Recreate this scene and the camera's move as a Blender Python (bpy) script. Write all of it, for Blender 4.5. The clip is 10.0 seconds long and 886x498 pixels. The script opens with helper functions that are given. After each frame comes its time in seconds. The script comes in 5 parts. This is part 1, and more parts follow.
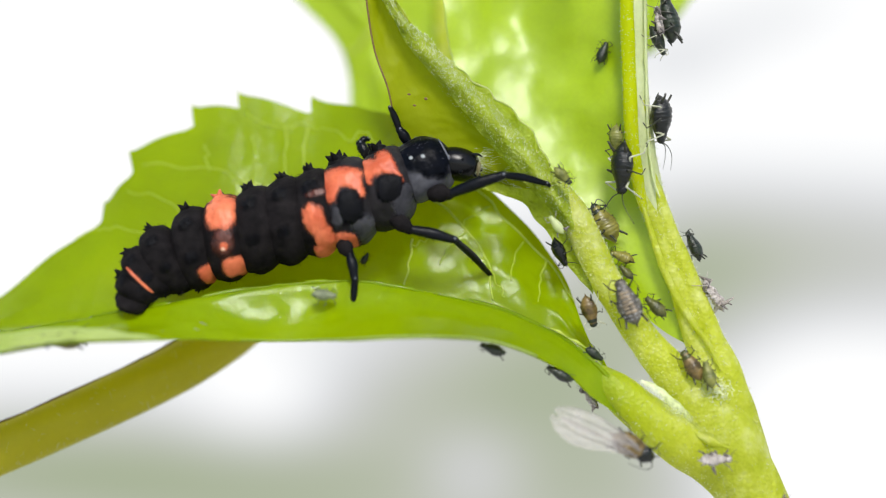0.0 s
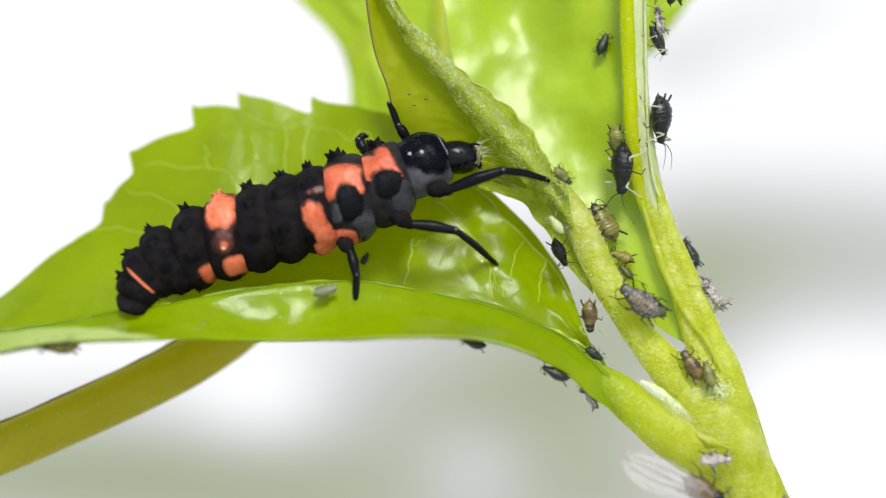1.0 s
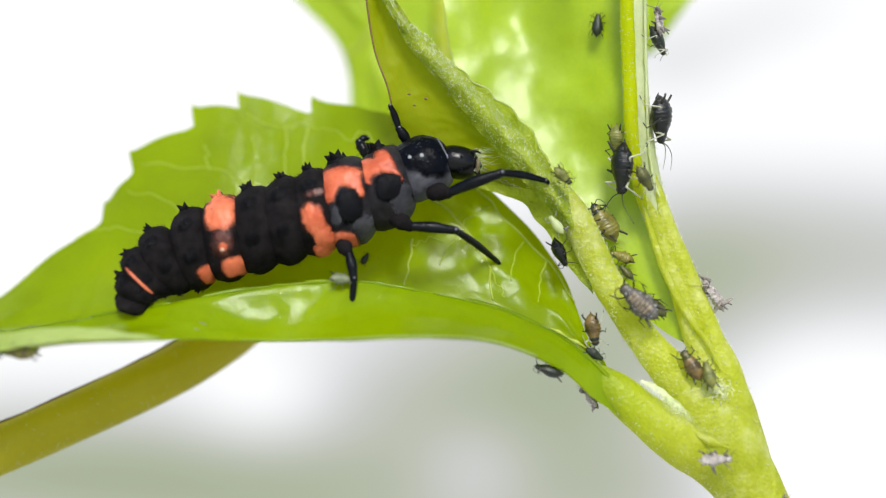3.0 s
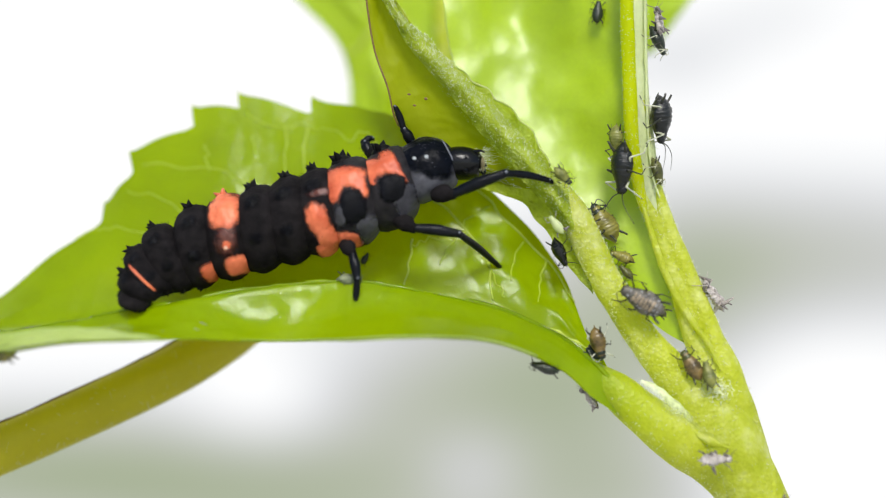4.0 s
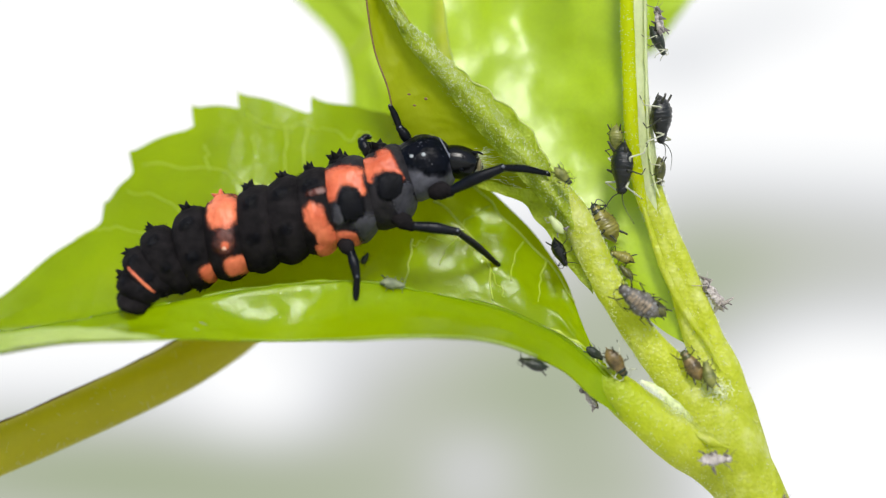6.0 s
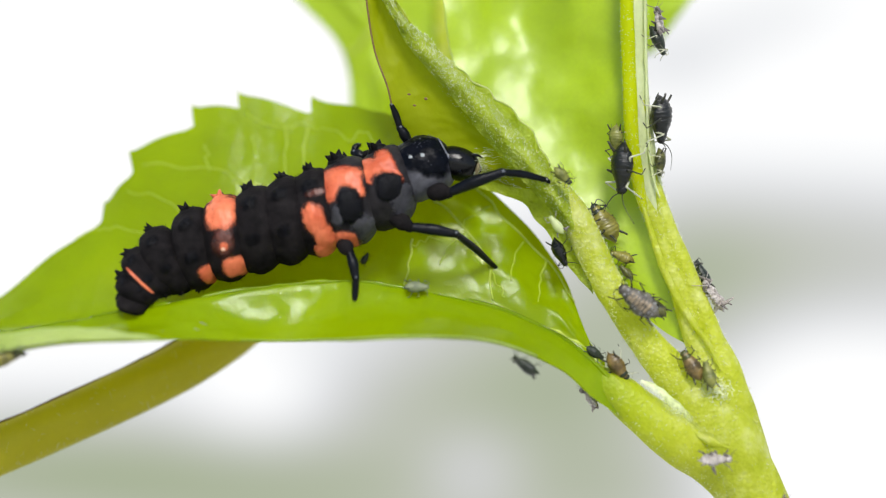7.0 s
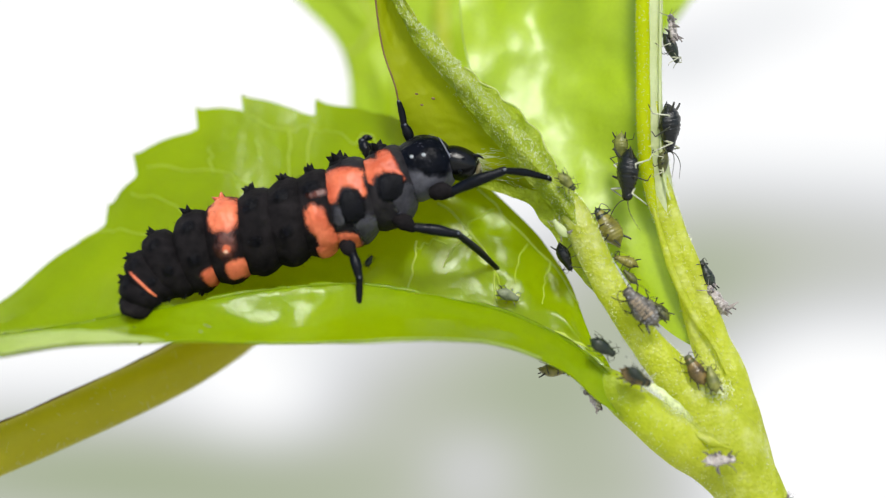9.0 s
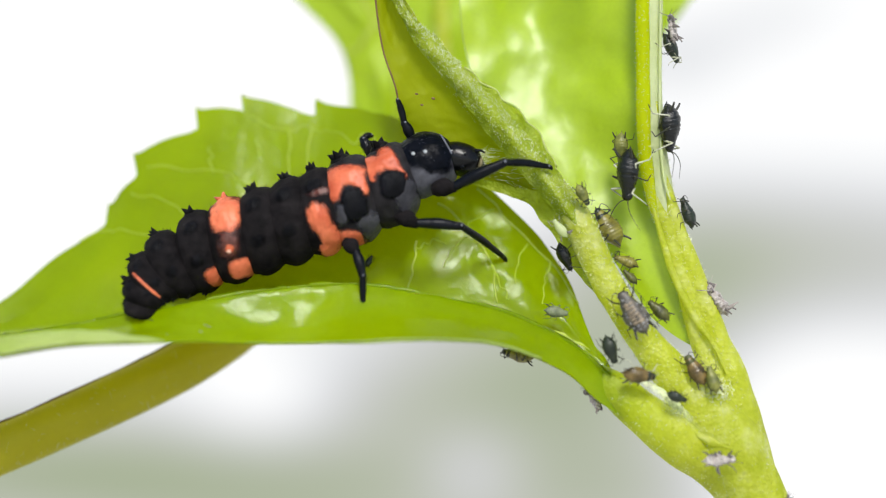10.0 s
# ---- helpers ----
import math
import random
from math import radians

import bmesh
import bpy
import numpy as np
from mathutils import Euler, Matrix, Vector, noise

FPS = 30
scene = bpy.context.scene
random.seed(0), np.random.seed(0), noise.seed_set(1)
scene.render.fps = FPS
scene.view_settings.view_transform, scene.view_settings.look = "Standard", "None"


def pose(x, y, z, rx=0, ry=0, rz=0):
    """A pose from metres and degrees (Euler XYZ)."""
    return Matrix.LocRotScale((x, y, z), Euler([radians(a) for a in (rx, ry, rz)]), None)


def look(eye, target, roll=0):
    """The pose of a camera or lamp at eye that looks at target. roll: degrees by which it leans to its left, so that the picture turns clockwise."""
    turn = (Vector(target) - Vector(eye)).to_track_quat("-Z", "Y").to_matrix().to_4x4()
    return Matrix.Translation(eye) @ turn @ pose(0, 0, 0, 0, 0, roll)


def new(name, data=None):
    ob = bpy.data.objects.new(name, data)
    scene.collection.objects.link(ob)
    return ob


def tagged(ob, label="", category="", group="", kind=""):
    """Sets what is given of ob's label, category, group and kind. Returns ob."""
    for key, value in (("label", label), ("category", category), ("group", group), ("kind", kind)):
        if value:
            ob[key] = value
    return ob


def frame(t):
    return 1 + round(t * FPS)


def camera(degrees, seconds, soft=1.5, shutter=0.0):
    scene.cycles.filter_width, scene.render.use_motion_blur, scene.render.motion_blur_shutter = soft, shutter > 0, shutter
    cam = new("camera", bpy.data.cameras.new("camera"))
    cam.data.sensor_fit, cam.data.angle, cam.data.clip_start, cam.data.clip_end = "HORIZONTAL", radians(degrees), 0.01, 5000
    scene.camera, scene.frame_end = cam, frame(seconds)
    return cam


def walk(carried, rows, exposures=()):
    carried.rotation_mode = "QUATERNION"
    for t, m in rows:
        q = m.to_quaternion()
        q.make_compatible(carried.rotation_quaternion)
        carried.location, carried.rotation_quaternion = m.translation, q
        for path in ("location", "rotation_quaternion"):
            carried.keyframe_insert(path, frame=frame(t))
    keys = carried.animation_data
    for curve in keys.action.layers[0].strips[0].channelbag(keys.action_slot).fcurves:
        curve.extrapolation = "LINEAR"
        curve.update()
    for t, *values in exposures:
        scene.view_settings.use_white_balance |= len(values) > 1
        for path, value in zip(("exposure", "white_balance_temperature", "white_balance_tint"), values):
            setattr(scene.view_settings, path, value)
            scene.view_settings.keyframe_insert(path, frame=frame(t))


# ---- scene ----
# Lengths below are in millimetres; MM turns them into metres.
MM = 0.001
cam = camera(34, 10.0, soft=1.15)
cam.data.dof.use_dof = True
cam.data.dof.focus_distance = 0.0410
cam.data.dof.aperture_fstop = 26.0
EYE = (0.0, -40.886 * MM, 0.0)
walk(cam, [(0.0, look(EYE, (0, 0, 0))), (10.0, look(EYE, (0, 0, 0)))])

# ---- light ----
world = bpy.data.worlds.new("overcast_sky")
scene.world = world
world.use_nodes = True
wn = world.node_tree
sky = wn.nodes.new("ShaderNodeTexSky")
sky.sky_type = "NISHITA"
sky.sun_disc = False
sky.sun_elevation = radians(43.5)
sky.sun_rotation = radians(173.7)
wn.links.new(sky.outputs[0], wn.nodes["Background"].inputs[0])
wn.nodes["Background"].inputs[1].default_value = 0.15
sun_data = bpy.data.lights.new("sun", "SUN")
sun_data.energy = 3.5
sun_data.angle = radians(14)
sun_data.color = (1.0, 0.97, 0.92)
sun = new("sun", sun_data)
sun.matrix_world = look((0.10, -0.90, 0.86), (0, 0, 0))
scene.view_settings.exposure = 0.0


# ---- materials ----
def node_mat(name):
    m = bpy.data.materials.new(name)
    m.use_nodes = True
    return m, m.node_tree, m.node_tree.nodes["Principled BSDF"], m.node_tree.nodes["Material Output"]


def grain(nt, scale, detail=4.0, rough=0.6):
    tc = nt.nodes.new("ShaderNodeTexCoord")
    n = nt.nodes.new("ShaderNodeTexNoise")
    n.inputs["Scale"].default_value = scale
    n.inputs["Detail"].default_value = detail
    n.inputs["Roughness"].default_value = rough
    nt.links.new(tc.outputs["Object"], n.inputs["Vector"])
    return n.outputs["Fac"]


def ramp(nt, fac, stops):
    r = nt.nodes.new("ShaderNodeValToRGB")
    els = r.color_ramp.elements
    while len(els) < len(stops):
        els.new(0.5)
    for e, (p, c) in zip(els, stops):
        e.position, e.color = p, (*c, 1)
    nt.links.new(fac, r.inputs[0])
    return r.outputs[0]


def bump(nt, fac, p, strength, distance):
    b = nt.nodes.new("ShaderNodeBump")
    b.inputs["Strength"].default_value = strength
    b.inputs["Distance"].default_value = distance
    nt.links.new(fac, b.inputs["Height"])
    nt.links.new(b.outputs[0], p.inputs["Normal"])
    return b.outputs[0]


def leaf_mat(name, dark, mid, light, rough, through_colour, through_share, relief=0.6, cell=900.0, spec=0.5, fade=None, wax=None, mottle=330.0):
    """fade: (x0, x1, colour), metres: the colour at x0, which gives way to the others towards x1."""
    m, nt, p, out = node_mat(name)
    c = ramp(nt, grain(nt, mottle, 3.0), [(0.3, dark), (0.5, mid), (0.72, light)])
    if fade:
        sep = nt.nodes.new("ShaderNodeSeparateXYZ")
        co = nt.nodes.new("ShaderNodeTexCoord")
        nt.links.new(co.outputs["Object"], sep.inputs[0])
        mr = nt.nodes.new("ShaderNodeMapRange")
        mr.interpolation_type = "SMOOTHSTEP"
        mr.inputs["From Min"].default_value, mr.inputs["From Max"].default_value = fade[0], fade[1]
        nt.links.new(sep.outputs["X"], mr.inputs["Value"])
        fm = nt.nodes.new("ShaderNodeMix")
        fm.data_type = "RGBA"
        fm.inputs[6].default_value = (*fade[2], 1)
        nt.links.new(mr.outputs[0], fm.inputs[0])
        nt.links.new(c, fm.inputs[7])
        c = fm.outputs[2]
    fine = grain(nt, 9000.0, 3.0)
    mixc = nt.nodes.new("ShaderNodeMix")
    mixc.data_type, mixc.blend_type = "RGBA", "MULTIPLY"
    mixc.inputs[0].default_value = 0.35
    nt.links.new(c, mixc.inputs[6])
    nt.links.new(ramp(nt, fine, [(0.3, (0.6, 0.65, 0.5)), (0.7, (1.0, 1.0, 1.0))]), mixc.inputs[7])
    nt.links.new(mixc.outputs[2], p.inputs["Base Color"])
    p.inputs["Roughness"].default_value = rough
    p.inputs["Specular IOR Level"].default_value = spec
    tc = nt.nodes.new("ShaderNodeTexCoord")
    v = nt.nodes.new("ShaderNodeTexVoronoi")
    v.inputs["Scale"].default_value = cell * 2.2
    nt.links.new(tc.outputs["Object"], v.inputs["Vector"])
    add = nt.nodes.new("ShaderNodeMath")
    add.operation = "ADD"
    nt.links.new(v.outputs["Distance"], add.inputs[0])
    nt.links.new(grain(nt, cell, 5.0), add.inputs[1])
    nrm = bump(nt, add.outputs[0], p, relief, 0.00012)
    t = nt.nodes.new("ShaderNodeBsdfTranslucent")
    t.inputs["Color"].default_value = (*through_colour, 1)
    nt.links.new(nrm, t.inputs["Normal"])
    s = nt.nodes.new("ShaderNodeMixShader")
    s.inputs[0].default_value = through_share
    nt.links.new(p.outputs[0], s.inputs[1])
    nt.links.new(t.outputs[0], s.inputs[2])
    if wax:
        g = nt.nodes.new("ShaderNodeBsdfGlossy")
        g.inputs["Roughness"].default_value = wax[1]
        fb = nt.nodes.new("ShaderNodeBump")
        fb.inputs["Strength"].default_value = wax[2]
        fb.inputs["Distance"].default_value = 0.000013
        nt.links.new(grain(nt, 12000.0, 4.0), fb.inputs["Height"])
        nt.links.new(nrm, fb.inputs["Normal"])
        nt.links.new(fb.outputs[0], g.inputs["Normal"])
        fr = nt.nodes.new("ShaderNodeFresnel")
        fr.inputs["IOR"].default_value = wax[0]
        w = nt.nodes.new("ShaderNodeMixShader")
        nt.links.new(fr.outputs[0], w.inputs[0])
        nt.links.new(s.outputs[0], w.inputs[1])
        nt.links.new(g.outputs[0], w.inputs[2])
        s = w
    nt.links.new(s.outputs[0], out.inputs[0])
    return m


def skin_mat(name, dark, light, rough, scale=2500.0, relief=0.5, coat=0.0, spec=0.5, soft=False):
    """soft: a marking that thins out to nothing where the mesh's cover falls to 0."""
    m, nt, p, out = node_mat(name)
    fac = grain(nt, scale, 6.0, 0.65)
    nt.links.new(ramp(nt, fac, [(0.32, dark), (0.7, light)]), p.inputs["Base Color"])
    p.inputs["Roughness"].default_value = rough
    p.inputs["Coat Weight"].default_value = coat
    p.inputs["Specular IOR Level"].default_value = spec
    p.inputs["Coat Roughness"].default_value = 0.2
    bump(nt, grain(nt, scale * 4, 4.0), p, relief, 0.00003)
    if soft:
        at = nt.nodes.new("ShaderNodeAttribute")
        at.attribute_name = "cover"
        add = nt.nodes.new("ShaderNodeMath")
        add.operation = "MULTIPLY_ADD"
        add.inputs[1].default_value = 0.5
        nt.links.new(grain(nt, 9000.0, 4.0), add.inputs[0])
        nt.links.new(at.outputs["Fac"], add.inputs[2])
        mr = nt.nodes.new("ShaderNodeMapRange")
        mr.interpolation_type = "SMOOTHSTEP"
        mr.inputs["From Min"].default_value, mr.inputs["From Max"].default_value = 0.30, 0.95
        nt.links.new(add.outputs[0], mr.inputs["Value"])
        tr = nt.nodes.new("ShaderNodeBsdfTransparent")
        mix = nt.nodes.new("ShaderNodeMixShader")
        nt.links.new(mr.outputs[0], mix.inputs[0])
        nt.links.new(tr.outputs[0], mix.inputs[1])
        nt.links.new(p.outputs[0], mix.inputs[2])
        nt.links.new(mix.outputs[0], out.inputs[0])
    return m


LEAF = leaf_mat("leaf_green", (0.195, 0.325, 0.0005), (0.265, 0.425, 0.0006), (0.34, 0.505, 0.001), 0.25, (0.70, 0.73, 0.001), 0.56, 0.18, spec=0.0, wax=(1.30, 0.17, 0.7))
LEAF_YOUNG = leaf_mat("young_leaf_green", (0.22, 0.25, 0.003), (0.28, 0.315, 0.004), (0.34, 0.37, 0.007), 0.5, (0.76, 0.84, 0.006), 0.45, 0.3, spec=0.15)
LEAF_FAR = leaf_mat("background_leaf_green", (0.37, 0.52, 0.001), (0.45, 0.62, 0.0015), (0.52, 0.69, 0.003), 0.38, (0.81, 0.98, 0.002), 0.42, 0.12, spec=0.0, wax=(1.60, 0.38, 0.4))
STEM = leaf_mat("stem_green", (0.42, 0.475, 0.02), (0.57, 0.61, 0.06), (0.78, 0.80, 0.30), 0.45, (0.84, 0.89, 0.10), 0.52, 0.28, 4000.0, 0.4, mottle=1500.0)
PETIOLE = leaf_mat("petiole_green", (0.43, 0.48, 0.02), (0.57, 0.61, 0.05), (0.73, 0.76, 0.22), 0.45, (0.84, 0.88, 0.08), 0.47, 0.24, 4000.0, 0.4, (-0.0042, -0.0011, (0.37, 0.48, 0.004)), mottle=1300.0)
RIDGE = leaf_mat("ridge_green", (0.25, 0.33, 0.010), (0.36, 0.45, 0.025), (0.50, 0.58, 0.09), 0.45, (0.76, 0.84, 0.06), 0.44, 0.4, 5000.0, 0.4, mottle=1600.0)
STALK = leaf_mat("olive_stalk", (0.33, 0.31, 0.012), (0.40, 0.37, 0.018), (0.47, 0.44, 0.03), 0.5, (0.72, 0.68, 0.04), 0.6, 0.12)
VEIN_FAINT = leaf_mat("faint_leaf_vein", (0.46, 0.56, 0.03), (0.54, 0.63, 0.06), (0.60, 0.69, 0.10), 0.4, (0.82, 0.92, 0.08), 0.5, 0.15)
VEIN = leaf_mat("leaf_vein", (0.56, 0.64, 0.08), (0.62, 0.70, 0.11), (0.68, 0.75, 0.15), 0.4, (0.8, 0.9, 0.1), 0.4, 0.15)
STRIP = leaf_mat("pale_stalk", (0.58, 0.64, 0.32), (0.70, 0.75, 0.46), (0.82, 0.85, 0.62), 0.3, (0.88, 0.94, 0.5), 0.45, 0.1, 5000.0)
EDGE_SHEEN = leaf_mat("leaf_edge_sheen", (0.34, 0.44, 0.08), (0.42, 0.52, 0.13), (0.50, 0.59, 0.20), 0.4, (0.74, 0.84, 0.2), 0.4, 0.15, 5000.0)
FOLD = leaf_mat("blade_fold_green", (0.44, 0.50, 0.002), (0.52, 0.58, 0.003), (0.60, 0.65, 0.006), 0.5, (0.9, 0.96, 0.004), 0.5, 0.12, spec=0.1)
SHEEN = leaf_mat("pale_leaf_sheen", (0.52, 0.62, 0.16), (0.62, 0.70, 0.26), (0.73, 0.78, 0.40), 0.35, (0.86, 0.92, 0.3), 0.45, 0.15, 5000.0)
PALE = skin_mat("pale_ridge", (0.54, 0.62, 0.28), (0.78, 0.82, 0.56), 0.6, 1200.0, 1.0, soft=True)
HAIR = skin_mat("plant_hair", (0.72, 0.78, 0.44), (0.90, 0.92, 0.70), 0.25)
BLEMISH = skin_mat("dry_blemish", (0.20, 0.19, 0.06), (0.42, 0.42, 0.18), 0.6, 5000.0)
BROWN_EDGE = skin_mat("brown_leaf_edge", (0.10, 0.05, 0.015), (0.22, 0.14, 0.04), 0.7)
LARVA_BODY = skin_mat("larva_dark_skin", (0.0026, 0.0022, 0.0024), (0.0155, 0.013, 0.0135), 0.75, 2200.0, 1.0, spec=0.08)
LARVA_BLACK = skin_mat("larva_black", (0.0015, 0.0014, 0.0016), (0.006, 0.0055, 0.006), 0.6, 1500.0, 0.8, spec=0.12)
LARVA_THORAX = skin_mat("larva_thorax_skin", (0.003, 0.0028, 0.0032), (0.026, 0.023, 0.025), 0.6, 1600.0, 1.0, spec=0.15)
LARVA_PLATE = skin_mat("larva_black_plate", (0.0012, 0.0013, 0.0017), (0.006, 0.0062, 0.0085), 0.6, 1500.0, 0.8, spec=0.1, soft=True)
LARVA_GREY = skin_mat("larva_grey", (0.035, 0.035, 0.042), (0.125, 0.125, 0.145), 0.5, 1300.0, 0.45, spec=0.2)
LARVA_LOBE = skin_mat("larva_grey_lobe", (0.010, 0.010, 0.013), (0.070, 0.068, 0.08), 0.5, 1300.0, 0.8, spec=0.3, soft=True)
LARVA_SHINE = skin_mat("larva_shiny_black", (0.001, 0.0014, 0.002), (0.005, 0.006, 0.010), 0.28, 3500.0, 0.5, 0.0, 0.15)
LARVA_HEAD = skin_mat("larva_head_black", (0.0012, 0.0014, 0.0016), (0.007, 0.007, 0.007), 0.15, 3000.0, 0.4, 0.0, 0.25)
LARVA_SHIELD = skin_mat("larva_shield_black", (0.001, 0.0015, 0.0022), (0.004, 0.005, 0.009), 0.32, 2600.0, 0.6, 0.0, 0.06, soft=True)
LARVA_ORANGE = skin_mat("larva_orange", (0.46, 0.07, 0.02), (0.86, 0.24, 0.11), 0.36, 1300.0, 0.7)
LARVA_PATCH = skin_mat("larva_orange_patch", (0.40, 0.05, 0.014), (0.84, 0.225, 0.10), 0.45, 700.0, 0.8, spec=0.35, soft=True)
LARVA_DUSK = skin_mat("larva_dusky_orange", (0.02, 0.005, 0.003), (0.13, 0.026, 0.011), 0.45, 1600.0, 0.7, soft=True)
LARVA_PEACH = skin_mat("larva_peach_dot", (0.80, 0.40, 0.25), (0.9, 0.6, 0.45), 0.4, soft=True)
LARVA_RIM = skin_mat("larva_rim", (0.05, 0.055, 0.07), (0.20, 0.21, 0.25), 0.35)
LARVA_PALE = skin_mat("larva_pale_dot", (0.3, 0.3, 0.28), (0.5, 0.5, 0.46), 0.5)
LARVA_DOT = skin_mat("larva_white_dot", (0.22, 0.24, 0.25), (0.40, 0.42, 0.42), 0.4, soft=True)
LARVA_TIP = skin_mat("larva_tail_tip", (0.10, 0.08, 0.03), (0.26, 0.22, 0.11), 0.4)
APHID_BLACK = skin_mat("aphid_black", (0.0012, 0.0016, 0.0012), (0.006, 0.0075, 0.005), 0.26, 5000.0, 0.8, spec=0.5)
APHID_GREEN = skin_mat("aphid_dark_green", (0.004, 0.008, 0.004), (0.030, 0.042, 0.020), 0.35, 4000.0)
APHID_DUSK = skin_mat("aphid_dusky_olive", (0.03, 0.035, 0.006), (0.13, 0.13, 0.025), 0.4, 4000.0)
APHID_OLIVE = skin_mat("aphid_olive", (0.07, 0.085, 0.012), (0.28, 0.28, 0.06), 0.4, 4000.0)
APHID_AMBER = skin_mat("aphid_amber_olive", (0.085, 0.075, 0.010), (0.31, 0.28, 0.055), 0.35, 2500.0)
APHID_BROWN = skin_mat("aphid_brown", (0.035, 0.023, 0.007), (0.27, 0.18, 0.05), 0.3, 3000.0)
APHID_TAN = skin_mat("aphid_grey_tan", (0.018, 0.016, 0.012), (0.19, 0.17, 0.135), 0.4, 4000.0)
APHID_PLATE = skin_mat("aphid_tan_plate", (0.12, 0.092, 0.058), (0.34, 0.265, 0.17), 0.4, 4500.0)
APHID_WAX = skin_mat("aphid_wax_dot", (0.10, 0.10, 0.10), (0.42, 0.42, 0.42), 0.6, 9000.0)
APHID_PALE = skin_mat("aphid_pale_green", (0.10, 0.12, 0.06), (0.24, 0.27, 0.15), 0.45, 4000.0)
APHID_LEG = skin_mat("aphid_dark_leg", (0.010, 0.010, 0.007), (0.04, 0.04, 0.025), 0.4)
APHID_LEG_PALE = skin_mat("aphid_pale_leg", (0.38, 0.38, 0.26), (0.60, 0.60, 0.46), 0.4)
HUSK = skin_mat("aphid_husk", (0.25, 0.21, 0.18), (0.64, 0.59, 0.54), 0.4, 6000.0, 1.0)
HUSK_DARK = skin_mat("aphid_husk_dark", (0.09, 0.075, 0.07), (0.26, 0.23, 0.21), 0.6)


def wing_mat():
    m, nt, p, out = node_mat("insect_wing")
    p.inputs["Base Color"].default_value = (0.68, 0.63, 0.60, 1)
    p.inputs["Roughness"].default_value = 0.25
    tr = nt.nodes.new("ShaderNodeBsdfTransparent")
    s = nt.nodes.new("ShaderNodeMixShader")
    nt.links.new(ramp(nt, grain(nt, 1500.0), [(0.3, (0.12, 0.12, 0.12)), (0.7, (0.42, 0.42, 0.42))]), s.inputs[0])
    nt.links.new(tr.outputs[0], s.inputs[1])
    nt.links.new(p.outputs[0], s.inputs[2])
    nt.links.new(s.outputs[0], out.inputs[0])
    return m


WING = wing_mat()

# ---- geometry helpers ----
ORIGIN = {}


def link_mesh(name, geo, mat, parent=None, label="", origin=None, smooth=True):
    """A mesh from (verts in mm, faces, and for a soft marking its cover) as one object, under parent where given."""
    base = Vector(ORIGIN[parent.name]) if parent else Vector((0, 0, 0))
    o = Vector(origin) if origin is not None else (base if parent else Vector((0, 0, 0)))
    me = bpy.data.meshes.new(name)
    v = (np.array(geo[0], dtype=float) - np.array(o)) * MM
    me.from_pydata(v.tolist(), [], geo[1])
    me.materials.append(mat)
    me.polygons.foreach_set("use_smooth", [smooth] * len(me.polygons))
    if len(geo) > 2:
        me.attributes.new("cover", "FLOAT", "POINT").data.foreach_set("value", geo[2])
    me.update()
    ob = new(name, me)
    ORIGIN[ob.name] = tuple(o)
    ob.parent = parent
    ob.location = (o - base) * MM
    if label:
        ob["label"] = label
    return ob


def thing(name, origin, label, category, group="", kind=""):
    ob = new(name)
    ob.empty_display_size = 0.001
    ob.location = Vector(origin) * MM
    ORIGIN[ob.name] = tuple(origin)
    return tagged(ob, label, category, group, kind)


def joined(geos):
    verts, faces = [], []
    for v, f in geos:
        n = len(verts)
        verts.extend(list(map(tuple, v)))
        faces.extend([tuple(i + n for i in q) for q in f])
    return verts, faces


def spline(points, n):
    """n points of a smooth curve through the given points."""
    p = np.array(points, dtype=float)
    if len(p) == 2:
        p = p if p.ndim > 1 else p[:, None]
        return p[0] + (p[1] - p[0]) * np.linspace(0, 1, n)[:, None]
    if p.ndim == 1:
        return spline(p[:, None], n)[:, 0]
    k = len(p) - 1
    e = np.vstack([2 * p[0] - p[1], p, 2 * p[-1] - p[-2]])
    u = np.linspace(0, k, n)
    i = np.minimum(u.astype(int), k - 1)
    t = (u - i)[:, None]
    a, b, c, d = e[i], e[i + 1], e[i + 2], e[i + 3]
    return 0.5 * (2 * b + (c - a) * t + (2 * a - 5 * b + 4 * c - d) * t**2 + (3 * b - a - 3 * c + d) * t**3)


def tube(points, radii, n=24, seg=12, flat=1.0, up=(0, -1, 0), wobble=0.0, seed=0, section=None):
    """A closed round bar along a smooth curve. flat: its radius along up, as a share of the other. section: share of the radius at (degrees, share of the length)."""
    rng = np.random.RandomState(seed)
    c = spline(points, n)
    r = np.maximum(spline(np.array(radii, dtype=float), n), 1e-4)
    t = np.gradient(c, axis=0)
    t /= np.linalg.norm(t, axis=1)[:, None] + 1e-12
    upv = np.array(up, dtype=float)
    verts = []
    lump = rng.rand(6) * 6.28
    for k in range(n):
        a = np.cross(t[k], upv)
        a /= np.linalg.norm(a) + 1e-9
        b = np.cross(a, t[k])
        for j in range(seg):
            th = 2 * math.pi * j / seg
            w = 1 + wobble * (math.sin(3 * th + lump[0] + k * 0.31) * 0.5 + math.sin(k * 0.55 + lump[1]) * 0.5 + math.sin(5 * th + k * 0.9 + lump[2]) * 0.3)
            if section:
                w *= section(360 * j / seg, k / (n - 1))
            verts.append(tuple(c[k] + r[k] * w * (math.cos(th) * a + math.sin(th) * flat * b)))
    faces = []
    for k in range(n - 1):
        for j in range(seg):
            j2 = (j + 1) % seg
            faces.append((k * seg + j, k * seg + j2, (k + 1) * seg + j2, (k + 1) * seg + j))
    faces.append(tuple(range(seg - 1, -1, -1)))
    faces.append(tuple((n - 1) * seg + j for j in range(seg)))
    return verts, faces


